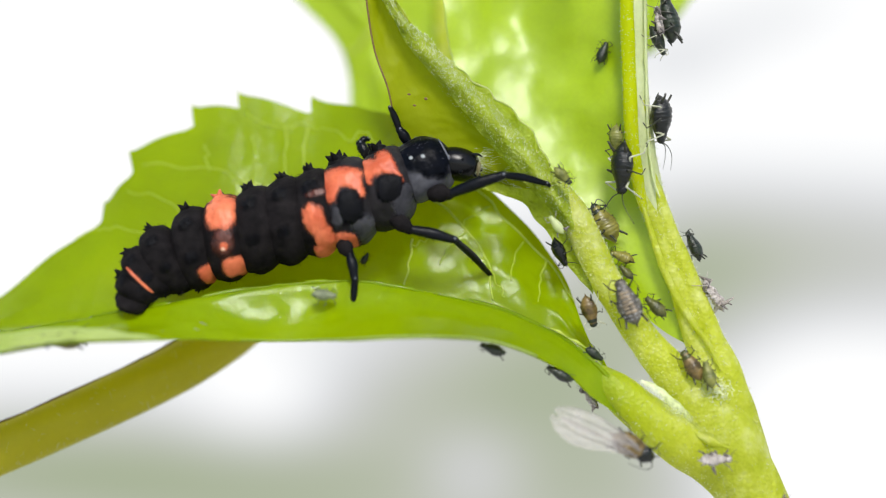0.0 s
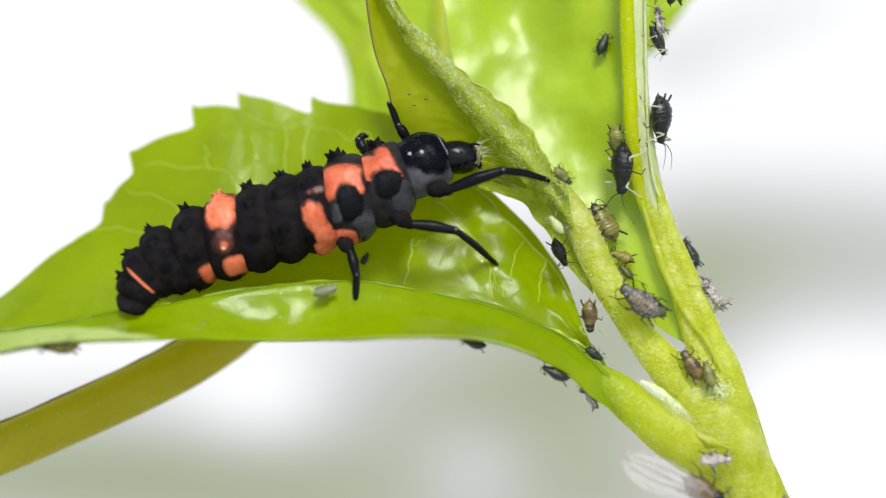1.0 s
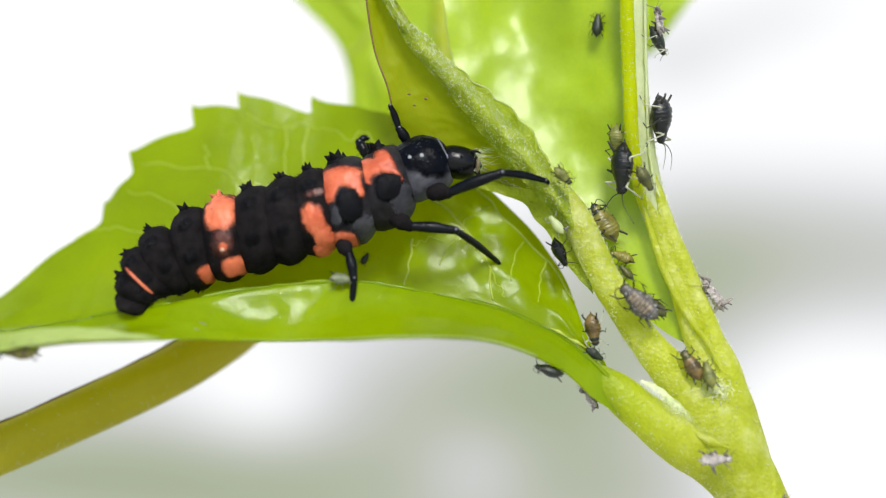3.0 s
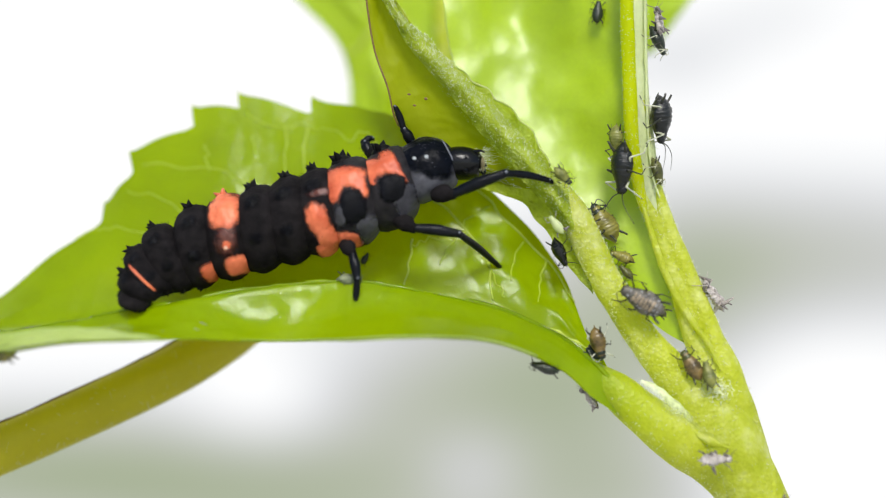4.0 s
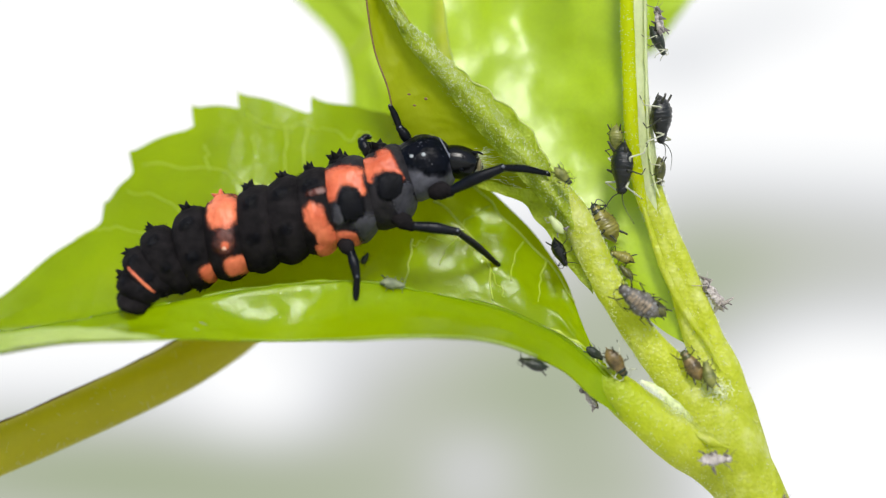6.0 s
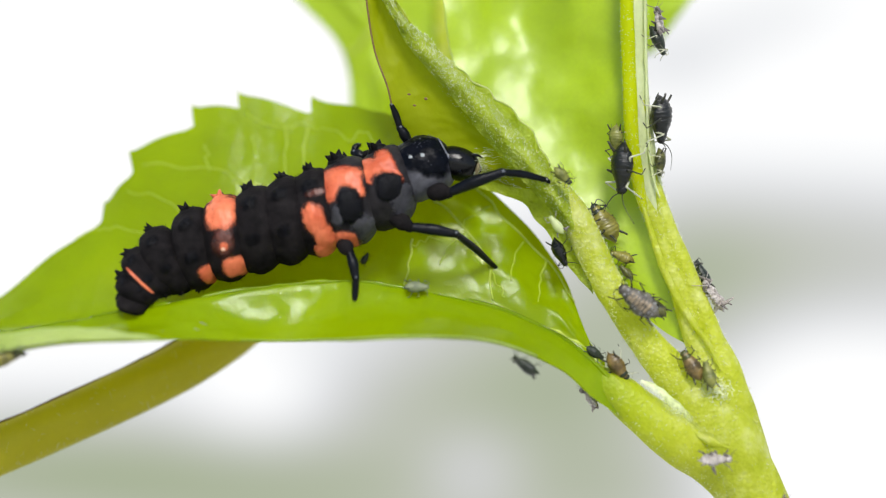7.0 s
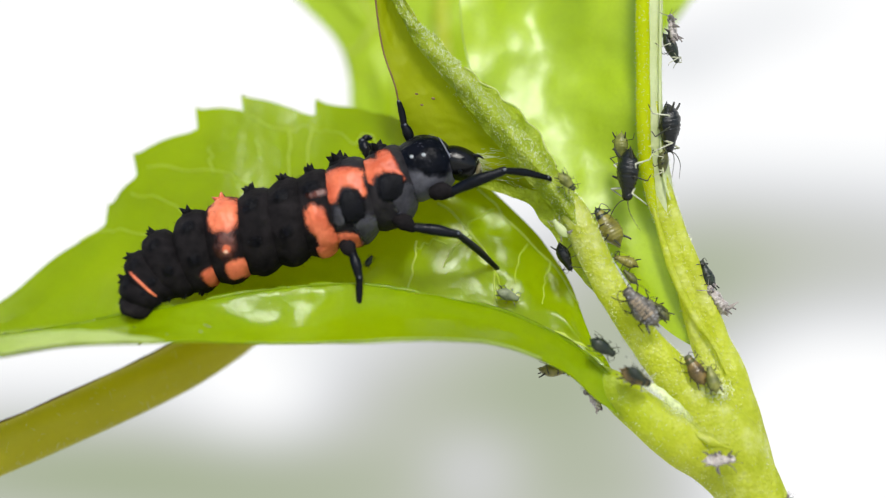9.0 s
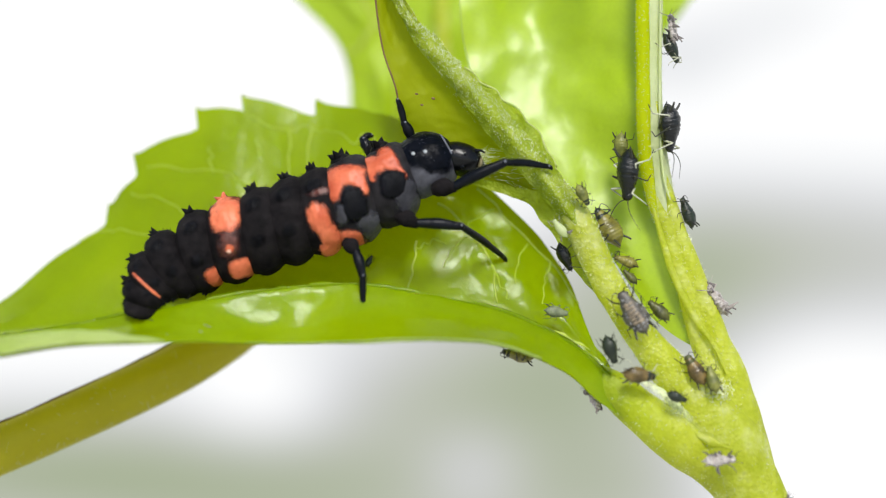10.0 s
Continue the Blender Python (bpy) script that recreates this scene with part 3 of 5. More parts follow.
def young_leaf():
    edge = [(-2.32, 0.4, 7.74), (-2.19, 0.4, 7.1), (-1.96, 0.4, 5.73), (-1.58, 0.4, 4.6), (-1.33, 0.6, 3.66), (-0.71, 0.7, 2.9), (0.5, 0.8, 2.21), (1.88, 0.7, 1.8)]
    mid = [(-2.08, 0.4, 7.78), (-1.74, 0.5, 7.12), (-1.27, 0.5, 5.91), (-0.63, 0.5, 4.78), (-0.15, 0.5, 3.89), (0.5, 0.5, 3.16), (1.38, 0.4, 2.51), (2.51, 0.3, 1.7)]
    ridge = [(-1.82, 0.1, 7.72), (-1.34, 0, 6.87), (-0.57, 0, 5.84), (0.26, 0, 4.8), (1.05, 0, 4), (1.77, 0, 3.28), (2.57, 0, 2.49), (3.44, 0, 1.61)]
    s = Sheet([edge, mid, ridge], 120, 30, 0.1, relief=lambda u, v: 0.07 * noise.noise((u * 8, v * 4, 1.7)) + 0.03 * noise.noise((u * 26, v * 10, 1.7)))
    leaf = link_mesh("young_leaf", s.geo(), LEAF_YOUNG, plant, "small folded young leaf with a downy ridge", (6.31, 0, -2.85))
    low = [(-2.06, 0.1, 7.77), (-1.47, 0.05, 6.56), (-0.68, 0, 5.34), (0.3, 0, 4.25), (1.28, 0, 3.0), (2.2, 0, 2.0), (3.12, 0, 0.97), (3.77, 0.1, 0.02)]
    mid = [(-1.9, -0.1, 7.8), (-1.28, -0.2, 6.62), (-0.38, -0.28, 5.52), (0.34, -0.3, 4.68), (1.3, -0.34, 3.66), (2.15, -0.38, 2.72), (3.13, -0.4, 1.5), (3.98, -0.2, 0.17)]
    top = [(-1.75, 0.1, 7.85), (-1.05, 0.1, 6.62), (-0.05, 0.1, 5.62), (0.37, 0.05, 5.06), (1.25, 0.1, 4.28), (2.05, 0.1, 3.42), (3.2, 0.1, 2.1), (4.3, 0.15, 0.75)]
    band = Sheet([low, mid, top], 160, 30, 0.2, margin=lambda u: 0.10 * noise.noise((u * 14, 0, 2.2)) + 0.05 * noise.noise((u * 45, 1, 2.2)), relief=lambda u, v: 0.07 * noise.noise((u * 16, v * 3, 1.7)) + 0.03 * noise.noise((u * 50, v * 7, 1.7)))
    link_mesh("ridge", band.geo(), RIDGE, leaf, "pale downy folded ridge of the leaf")
    rng = np.random.RandomState(15)
    spots = [(band.at(u, v), (0.4, -0.8, 0.5)) for u, v in zip(rng.uniform(0.02, 0.99, 2300), rng.uniform(0.02, 1.0, 2300) ** 0.8)]
    tagged(link_mesh("hairs", hairs(spots, 0.10, 0.0062, 3, 0.8), HAIR, leaf), kind="stuff")
    # the rear half of the folded blade, its lit edge painted as a pale rim
    rear_low = [(0.1, 0.25, 5.2), (0.8, 0.25, 4.5), (1.35, 0.25, 4.0), (1.85, 0.25, 3.4), (2.4, 0.25, 2.66), (2.7, 0.2, 2.3)]
    rear_top = [(0.4, 0.35, 5.18), (1.02, 0.4, 4.7), (1.62, 0.5, 4.25), (2.22, 0.55, 3.74), (2.74, 0.5, 3.0), (3.02, 0.35, 2.4)]
    half = Sheet([rear_low, rear_top], 80, 14, 0.08, margin=lambda u: 0.12 * noise.noise((u * 9, 0, 6.2)), relief=lambda u, v: 0.10 * noise.noise((u * 10, v * 3, 8.8)))
    link_mesh("rear_half", half.geo(), RIDGE, leaf, "downy rear fold of the young leaf")
    link_mesh("rear_lit_rim", half.vein([(0.0, 0.97), (0.5, 0.98), (1.0, 0.97)], 0.03, 0.025, 50), SHEEN, leaf, "lit rim of the rear fold, painted pale")
    link_mesh("leaf_edge", s.vein([(0, 0.0), (0.3, 0.0), (0.6, 0.0)], 0.03, 0.025, 40), BROWN_EDGE, leaf, "thin brown dry leaf edge")
    spots = []
    rng = np.random.RandomState(5)
    for _ in range(500):
        u, v = rng.uniform(0.2, 1), rng.uniform(0.72, 1)
        spots.append((s.at(u, v), (0.5, -0.5, 0.3)))
    tagged(link_mesh("hairs", hairs(spots, 0.09, 0.004, 7), HAIR, leaf), kind="stuff")
    # dark specks on the face of the leaf
    for u, v in ((0.52, 0.28), (0.50, 0.46), (0.47, 0.26)):
        link_mesh("speck", egg(tuple(s.at(u, v, 0.0)), (0.03 + 0.08 * v, 0.015, 0.05 * v + 0.02), None, 8, 5), BROWN_EDGE, leaf, "dark speck")
    # thin blade margin behind the stalk
    a = [(0.70, 0.9, 1.86), (1.72, 0.8, 1.55), (2.32, 0.6, 1.30), (2.62, 0.55, 0.86), (3.02, 0.5, 0.42), (3.45, 0.3, -0.36), (4.25, 0.1, -1.26)]
    b = [(0.85, 0.6, 2.4), (1.88, 0.6, 2.28), (2.84, 0.5, 1.55), (3.3, 0.4, 1.1), (3.63, 0.3, 0.66), (4.02, 0.2, -0.14), (4.17, 0.1, -0.86)]
    link_mesh("blade_margin", Sheet([a, b], 60, 16, 0.08, relief=lambda u, v: 0.07 * noise.noise((u * 9, v * 3, 5.5)) + 0.03 * noise.noise((u * 24, v * 6, 5.5))).geo(), RIDGE, leaf, "crinkled green blade margin")
    rng = np.random.RandomState(23)
    spots = [(s.at(u, v, 0.02), (1.0, -0.25, rng.uniform(-0.25, 0.35))) for u, v in zip(rng.uniform(0.78, 1.0, 90), rng.uniform(0.1, 0.9, 90))]
    tagged(link_mesh("hairs", hairs(spots, 0.42, 0.006, 25, 0.18), HAIR, leaf), kind="stuff")
    return leaf


def upright_leaf():
    stalk_p = [(8.85, 0.3, -6.89), (8.33, 0.2, -5.19), (7.86, 0.1, -3.66), (7.4, 0.2, -2.55), (6.81, 0.3, -0.87), (6.23, 0.3, 0.66), (5.8, 0.3, 2.1), (5.52, 0.3, 4.19), (5.46, 0.3, 6.12), (5.43, 0.3, 7.73), (5.36, 0.3, 9.97)]
    stalk_r = [0.7, 0.72, 0.64, 0.56, 0.45, 0.38, 0.33, 0.32, 0.32, 0.32, 0.3]
    right = [(7.08, 0.3, -2.79), (6.41, 0.4, -0.79), (5.9, 0.55, 1.31), (5.57, 0.6, 3.74), (5.49, 0.7, 5.54), (5.46, 0.9, 7.2), (5.41, 1.3, 9.9)]
    mid = [(6.38, 0.4, -2.4), (5.27, 0.6, -0.23), (4.2, 1.15, 1.82), (3.33, 1.7, 3.99), (2.94, 2.05, 5.85), (2.8, 2.4, 7.42), (2.68, 3.1, 10.3)]
    left = [(5.75, 0.5, -1.92), (4.17, 0.9, 0.34), (2.41, 1.45, 2.33), (0.93, 1.7, 3.85), (0.27, 1.9, 5.73), (0.02, 2.15, 7.5), (-0.07, 2.6, 10.45)]
    s = Sheet([right, mid, left], 120, 70, 0.1, dents=lambda v, p: min(1.0, max(0.1, (p[2] + 0.5) * 0.4)) * (0.40 * noise.noise((p[0] * 0.5, 5.3, p[2] * 0.5)) + 0.06 * noise.noise((p[0] * 1.3, 1.3, p[2] * 1.3))))
    leaf = link_mesh("upright_leaf", s.geo(), LEAF_FAR, plant, "bright crinkled glossy leaf behind its thick stalk", (8.17, 0.1, -5.42))
    def channel(d, u):
        a = min(1.0, max(0.0, (u - 0.22) * 5))
        return 1 + a * (0.10 * math.exp(-((d - 142) / 18) ** 2) - 0.26 * math.exp(-((d - 98) / 20) ** 2) + 0.07 * math.exp(-((d - 50) / 20) ** 2))
    link_mesh("leaf_stalk", tube(stalk_p[:8], stalk_r[:8], 80, 48, 0.8, wobble=0.03, seed=8, section=channel), STEM, leaf, "pale downy leaf stalk")
    link_mesh("midrib", tube(stalk_p[5:], [0.25, 0.37, 0.35, 0.34, 0.34, 0.3], 60, 16, 0.75, wobble=0.03, seed=9), STRIP, leaf, "whitish translucent midrib with a glistening rim")
    tagged(link_mesh("hairs", hairs(tube_spots(stalk_p[:7], stalk_r[:7], 1100, 21, 0.8) + tube_spots(stalk_p[5:], [0.25, 0.37, 0.35, 0.34, 0.34, 0.3], 1000, 22, 0.75), 0.11, 0.0075, 5, 0.8), HAIR, leaf), kind="stuff")
    # inner fold of the blade along the stalk
    a = [(5.82, 0.15, 0.66), (5.56, 0.05, 1.61), (5.35, 0.05, 3.05), (5.25, 0.05, 5.13), (5.19, 0.05, 7.05), (5.13, 0.05, 8.97)]
    link_mesh("fold", tube(a, [0.03, 0.16, 0.2, 0.2, 0.2, 0.2], 60, 14, wobble=0.06), FOLD, leaf, "yellow-green folded blade edge")
    tagged(link_mesh("hairs", hairs(tube_spots(a, [0.03, 0.16, 0.2, 0.2, 0.2, 0.2], 700, 27), 0.09, 0.006, 29, 0.9), HAIR, leaf), kind="stuff")
    groove = [(5.62, 0.02, 1.3), (5.95, -0.04, 0.22), (6.32, -0.1, -0.83), (6.9, -0.2, -1.9), (7.4, -0.34, -2.6), (7.75, -0.42, -3.4)]
    link_mesh("rib", tube(groove, [0.04, 0.09, 0.10, 0.10, 0.08, 0.02], 60, 12, wobble=0.08), STEM, leaf, "pale rib along the stalk")
    # line of sparkle along the midrib, put in as a whitish uneven tube
    rim = [(6.11, -0.1, 1.42), (5.9, -0.1, 2.08), (5.79, 0, 3.2), (5.74, 0, 4.48), (5.71, 0, 6.07), (5.68, 0, 7.67)]
    link_mesh("rim", tube(rim, [0.02, 0.035, 0.04, 0.04, 0.04, 0.04], 90, 8, wobble=0.45), STRIP, leaf, "whitish rim painted as a glisten")
    return leaf


def main_stem():
    pts = [(9.95, 0, -9.07), (9.28, 0, -7.85), (8.55, 0, -6.42), (7.94, 0, -5.33), (7.02, -0.05, -4.2), (6.3, -0.1, -3.32), (5.63, -0.1, -2.53), (5.11, -0.1, -1.73), (4.62, -0.05, -0.94), (4.23, 0, -0.14), (3.88, 0.03, 0.65), (3.42, 0.33, 1.45), (2.9, 0.75, 2.1)]
    rad = [0.76, 0.77, 0.86, 0.98, 0.74, 0.54, 0.46, 0.44, 0.43, 0.44, 0.43, 0.36, 0.2]
    link_mesh("stem", tube(pts, rad, 110, 36, 0.9, wobble=0.035, seed=2), STEM, plant, "thick pale green downy stem")
    tagged(link_mesh("hairs", hairs(tube_spots(pts, rad, 2600, 31, 0.9), 0.11, 0.0075, 6, 0.9), HAIR, plant), kind="stuff")
    pts = [(3.45, 0.1, -3.05), (4.15, -0.1, -3.48), (4.82, -0.26, -3.94), (5.72, -0.28, -4.7), (6.77, -0.15, -5.43), (7.68, 0.05, -6.15), (8.6, 0.25, -7.2)]
    rad = [0.02, 0.32, 0.51, 0.61, 0.74, 0.64, 0.6]
    link_mesh("leaf_stalk", tube(pts, rad, 50, 24, 0.9, wobble=0.02, seed=3), PETIOLE, plant, "smooth green stalk of the broad leaf")
    geo = tube([(5.44, -0.3, -3.72), (5.80, -0.50, -3.95), (6.22, -0.64, -4.33), (6.70, -0.70, -4.78), (7.3, -0.62, -5.22)], [0.10, 0.22, 0.27, 0.25, 0.05], 60, 24, 0.62, wobble=0.06, seed=6)
    cover = [max(0.0, math.cos(radians(360 * j / 24 - 158)) * 0.7 + 0.42) * 0.44 * min(1.0, (60 - k) / 28) * min(1.0, (k + 3) / 8) for k in range(60) for j in range(24)]
    link_mesh("pale_ridge", (*geo, cover), PALE, plant, "whitish papery ridge on the stalk")
    link_mesh("pale_ridge", tube([(6.75, -0.62, -4.95), (7.3, -0.78, -5.28), (7.9, -0.88, -5.5)], [0.02, 0.10, 0.02], 30, 12, 0.6, wobble=0.2, seed=7), STEM, plant, "pale crease below the fork")
    tagged(link_mesh("hairs", hairs(tube_spots(pts[2:], rad[2:], 420, 78), 0.10, 0.007, 12, 0.9), HAIR, plant), kind="stuff")
    rng = np.random.RandomState(8)
    spots = [(np.array((7.6, -0.70, -3.92)) + rng.normal(0, 0.17, 3) * (1.2, 0.3, 0.8), (0.2, -0.8, 0.3)) for _ in range(220)]
    tagged(link_mesh("waxy_fuzz", hairs(spots, 0.13, 0.016, 14, 0.9), HAIR, plant, "white waxy fuzz in the fork"), kind="stuff")


serr, serr_sheet = serrated_leaf()
young = young_leaf()
upright = upright_leaf()
main_stem()


def background_leaf(name, label, left, mid, right, veins, seed):
    s = Sheet([left, mid, right], 80, 60, 0.12, relief=lambda u, v: 0.25 * noise.noise((u * 4, v * 6, seed)))
    leaf = link_mesh(name, s.geo(), LEAF_FAR, None, "", right[-1])
    leaf.location = Vector(right[-1]) * MM
    tagged(leaf, label, "leaf")
    for uv in veins:
        link_mesh("vein", s.vein(uv, 0.10, 0.05, 30), VEIN, leaf)


background_leaf("background_leaf", "soft bright green leaf hanging further back",
                [(-6.69, 9, 10.33), (-5.04, 9, 8.58), (-3.74, 9, 7.31), (-3.31, 9, 6.15), (-3.19, 9, 4.59), (-3.15, 9, 2.55)],
                [(-2.78, 8.6, 10.25), (-2.59, 8.6, 8.51), (-1.81, 8.6, 7.16), (-1.62, 8.6, 5.62), (-1.63, 8.8, 4.28), (-1.83, 9, 2.35)],
                [(1.87, 9, 10.33), (1.87, 9, 8.58), (1.67, 9, 7.22), (1.28, 9, 5.86), (0.89, 9, 4.3), (0.31, 9, 2.35)],
                ([(0.0, 0.45), (0.4, 0.5), (1.0, 0.5)], [(0.3, 0.5), (0.45, 0.2), (0.5, 0.02)]), 9.3)
background_leaf("background_leaf", "small far leaf tip behind the upright stalk",
                [(6.73, 9, 9.75), (6.73, 9, 8.58), (6.77, 9, 7.61), (6.83, 9, 6.83)],
                [(8.09, 9, 9.75), (7.7, 9, 8.58), (7.31, 9, 7.7), (6.96, 9, 6.79)],
                [(9.3, 9, 9.75), (8.52, 9, 8.58), (7.74, 9, 7.51), (7.12, 9, 6.73)], (), 4.1)


def background_stalk():
    pts = [(0.0, 7.6, 9.6), (-0.05, 7.6, 8.0), (0.05, 7.6, 6.6), (0.3, 7.6, 5.2)]
    ob = link_mesh("background_stalk", tube(pts, [0.24, 0.25, 0.25, 0.22], 40, 16, wobble=0.05, seed=12), STEM, None, "", pts[-1])
    ob.location = Vector(pts[-1]) * MM
    tagged(ob, "pale green blurred stalk behind the young leaf", "stalk")


background_stalk()


def olive_stalk():
    pts = [(-16.0, 1.5, -7.12), (-13.9, 1.6, -6.27), (-11.65, 1.8, -5.31), (-9.4, 2.1, -4.29), (-7.68, 2.6, -3.41), (-6.24, 3.2, -2.39), (-5.29, 3.8, -1.2)]
    ob = link_mesh("olive_stalk", tube(pts, [0.71, 0.72, 0.72, 0.73, 0.74, 0.75, 0.75], 60, 24, wobble=0.008), STALK, None, "", pts[-1])
    ob.location = Vector(pts[-1]) * MM
    tagged(ob, "smooth olive-green curved stalk below the leaf", "stalk")
    line = [(x - 0.12, y, z + 0.74) if k < 4 else (x - 0.32, y, z + 0.70) for k, (x, y, z) in enumerate(pts[:6])]
    link_mesh("upper_edge", tube(line, [0.03, 0.045, 0.05, 0.04, 0.04, 0.02], 60, 6, wobble=0.3, seed=5), BROWN_EDGE, ob, "thin brown dry upper edge")
    tagged(link_mesh("hairs", hairs(tube_spots(pts, [0.72] * 7, 420, 51), 0.20, 0.006, 8), HAIR, ob), kind="stuff")


olive_stalk()

# ---- the larva ----
LARVA = (-2.93, 0, 0.65)
larva = thing("ladybird_larva", LARVA, "spiny black ladybird larva with orange patches on the leaf", "insect larva")
SEGMENTS = [
    ((-8.49, -1, -1.38), 0.42, 0.38), ((-8.36, -0.8, -0.98), 0.60, 0.46), ((-8.15, -0.55, -0.63), 0.80, 0.46), ((-7.69, -0.25, -0.29), 0.97, 0.50), ((-6.95, 0, 0.05), 1.10, 0.54), ((-6.07, 0, 0.35), 1.16, 0.58),
    ((-5.21, 0, 0.59), 1.17, 0.58), ((-4.37, 0, 0.85), 1.17, 0.58), ((-3.54, 0, 1.1), 1.16, 0.60), ((-2.63, 0, 1.4), 1.18, 0.72), ((-1.58, 0, 1.79), 1.08, 0.72), ((-0.61, 0, 2.31), 0.86, 0.86)]
AXIS = np.array([s[0] for s in SEGMENTS])
TANG = np.gradient(AXIS, axis=0)
TANG /= np.linalg.norm(TANG, axis=1)[:, None]


# bumps round each body ring: degrees, height, width in degrees, length
WARTS = ((4, 0.05, 20, 0.6), (52, 0.05, 12, 0.40), (100, 0.05, 15, 0.45), (172, 0.10, 34, 0.55), (300, 0.07, 16, 0.5))


def seg_point(i, s, th, lift=0.0):
    """A place on body ring i: s from -1 (tail side) to 1, th in degrees from the top over the near side."""
    c, r, hl = SEGMENTS[i]
    t = TANG[i]
    n = np.cross(t, (0, 1, 0))
    n = n if n[2] > 0 else -n
    lean = 1.0 if i < 4 or i == 11 else 0.55
    n = n * lean + np.array((0, 0, 1.0 - lean))
    n /= np.linalg.norm(n)
    b = np.array((0, -1.0, 0))
    a = radians(th)
    rr = r * max(0.0, 1 - abs(s) ** (3.2 if i < 11 else 3.0)) ** (0.30 if i < 11 else 0.5)
    rr -= (0.035 * math.exp(-((s + 0.38) / 0.13) ** 2) if 0 < i < 9 else 0.0) * r
    for k, h, w, ws in WARTS:
        d = (th - k + 180) % 360 - 180
        rr += (h if i < 11 else 0.0) * r * math.exp(-(d / w) ** 2 - (s / ws) ** 2)
    rr += 0.03 * noise.noise((s * 3 + i * 3, math.cos(a) * 2.5, math.sin(a) * 2.5)) + 0.012 * noise.noise((s * 8 + i * 3, math.cos(a) * 7, math.sin(a) * 7))
    d = math.cos(a) * n + math.sin(a) * b * 0.92
    return np.array(c) + t * s * hl * 1.14 + d * (rr + lift)


def ring(i):
    m, q = 36, 14
    verts, faces = [], []
    for k in range(q + 1):
        s = -math.cos(math.pi * k / q)
        for j in range(m):
            verts.append(tuple(seg_point(i, s * 0.999, 360 * j / m)))
    for k in range(q):
        for j in range(m):
            j2 = (j + 1) % m
            faces.append((k * m + j, k * m + j2, (k + 1) * m + j2, (k + 1) * m + j))
    return verts, faces


def patch(i, s0, ds, th0, dth, seed, height=0.05, wide=1.0):
    """A raised rounded patch on body ring i."""
    return marking(i, seed, height, th0 - dth - 8, th0 + dth + 8, lambda p, s, th: 1 - abs((s - s0) / ds) ** 3 - abs((th - th0) / dth) ** 3, wide)


def spot_field(shapes, p):
    """Rounded fields (centre, half-length, half-height, tilt in degrees) over the near flank, joined."""
    best = -9.0
    for c, rx, rz, tilt in shapes:
        a = radians(tilt)
        dx, dz = p[0] - c[0], p[2] - c[2]
        u, v = dx * math.cos(a) + dz * math.sin(a), -dx * math.sin(a) + dz * math.cos(a)
        best = max(best, 1 - abs(u / rx) ** 2.7 - abs(v / rz) ** 2.7)
    return best


def flank_spot(i, adds, cuts, seed, height=0.03, wide=1.0):
    """An uneven marking on the near flank of body ring i, less the cuts."""
    def field(p, s, th):
        f = spot_field(adds, p)
        return min(f, -spot_field(cuts, p)) if cuts else f
    return marking(i, seed, height, -20, 200, field, wide)


def marking(i, seed, height, low, high, field, wide=1.0):
    """wide: how slowly the marking fades at its edge."""
    ns, nt = 60, max(12, int((high - low) / 1.5))
    verts, keep, cover, faces = [], [], [], []
    for k in range(ns + 1):
        s = -0.985 + 1.97 * k / ns
        for j in range(nt + 1):
            th = low + (high - low) * j / nt
            p = seg_point(i, s, th)
            f = field(p, s, th)
            f += 0.30 * noise.noise((s * 3.2 + seed, th * 0.06, seed * 1.7)) + 0.14 * noise.noise((s * 9 + seed, th * 0.2, 3.3))
            keep.append(f > -0.45)
            cover.append(min(1.0, max(0.0, (f + 0.45) / wide)))
            verts.append(tuple(seg_point(i, s, th, 0.008 + height * max(0.0, math.tanh(f * 1.5)))))
    used, index = [], {}
    for k in range(ns):
        for j in range(nt):
            q = (k * (nt + 1) + j, k * (nt + 1) + j + 1, (k + 1) * (nt + 1) + j + 1, (k + 1) * (nt + 1) + j)
            if all(keep[v] for v in q):
                for v in q:
                    if v not in index:
                        index[v] = len(used)
                        used.append(verts[v])
                faces.append(tuple(index[v] for v in q))
    return used, faces, [cover[v] for v in index]


def spines(i, th, count, seed, size=1.0):
    """A tubercle crowned with short stout spines that lean to the tail."""
    rng = np.random.RandomState(seed)
    c = np.array(SEGMENTS[i][0])
    p = seg_point(i, rng.uniform(-0.2, 0.1), th, -0.09)
    out = (p - c) / np.linalg.norm(p - c)
    r = 0.17 * size
    t = TANG[i]
    b = np.cross(out, t)
    geos = [egg(tuple(p), (r * 0.8, r * 1.15, r), (out, t, b), 10, 6)]
    for k in range(count):
        a = 6.28 * k / count + rng.rand()
        d = out * rng.uniform(0.6, 1.2) + (math.cos(a) * t + math.sin(a) * b) * rng.uniform(0.3, 0.9) - t * 0.35
        d /= np.linalg.norm(d)
        geos.append(cone(tuple(p + d * r * 0.5), tuple(p + d * (r + 0.13 * size * rng.uniform(0.5, 1.2))), 0.10 * size))
    return joined(geos)


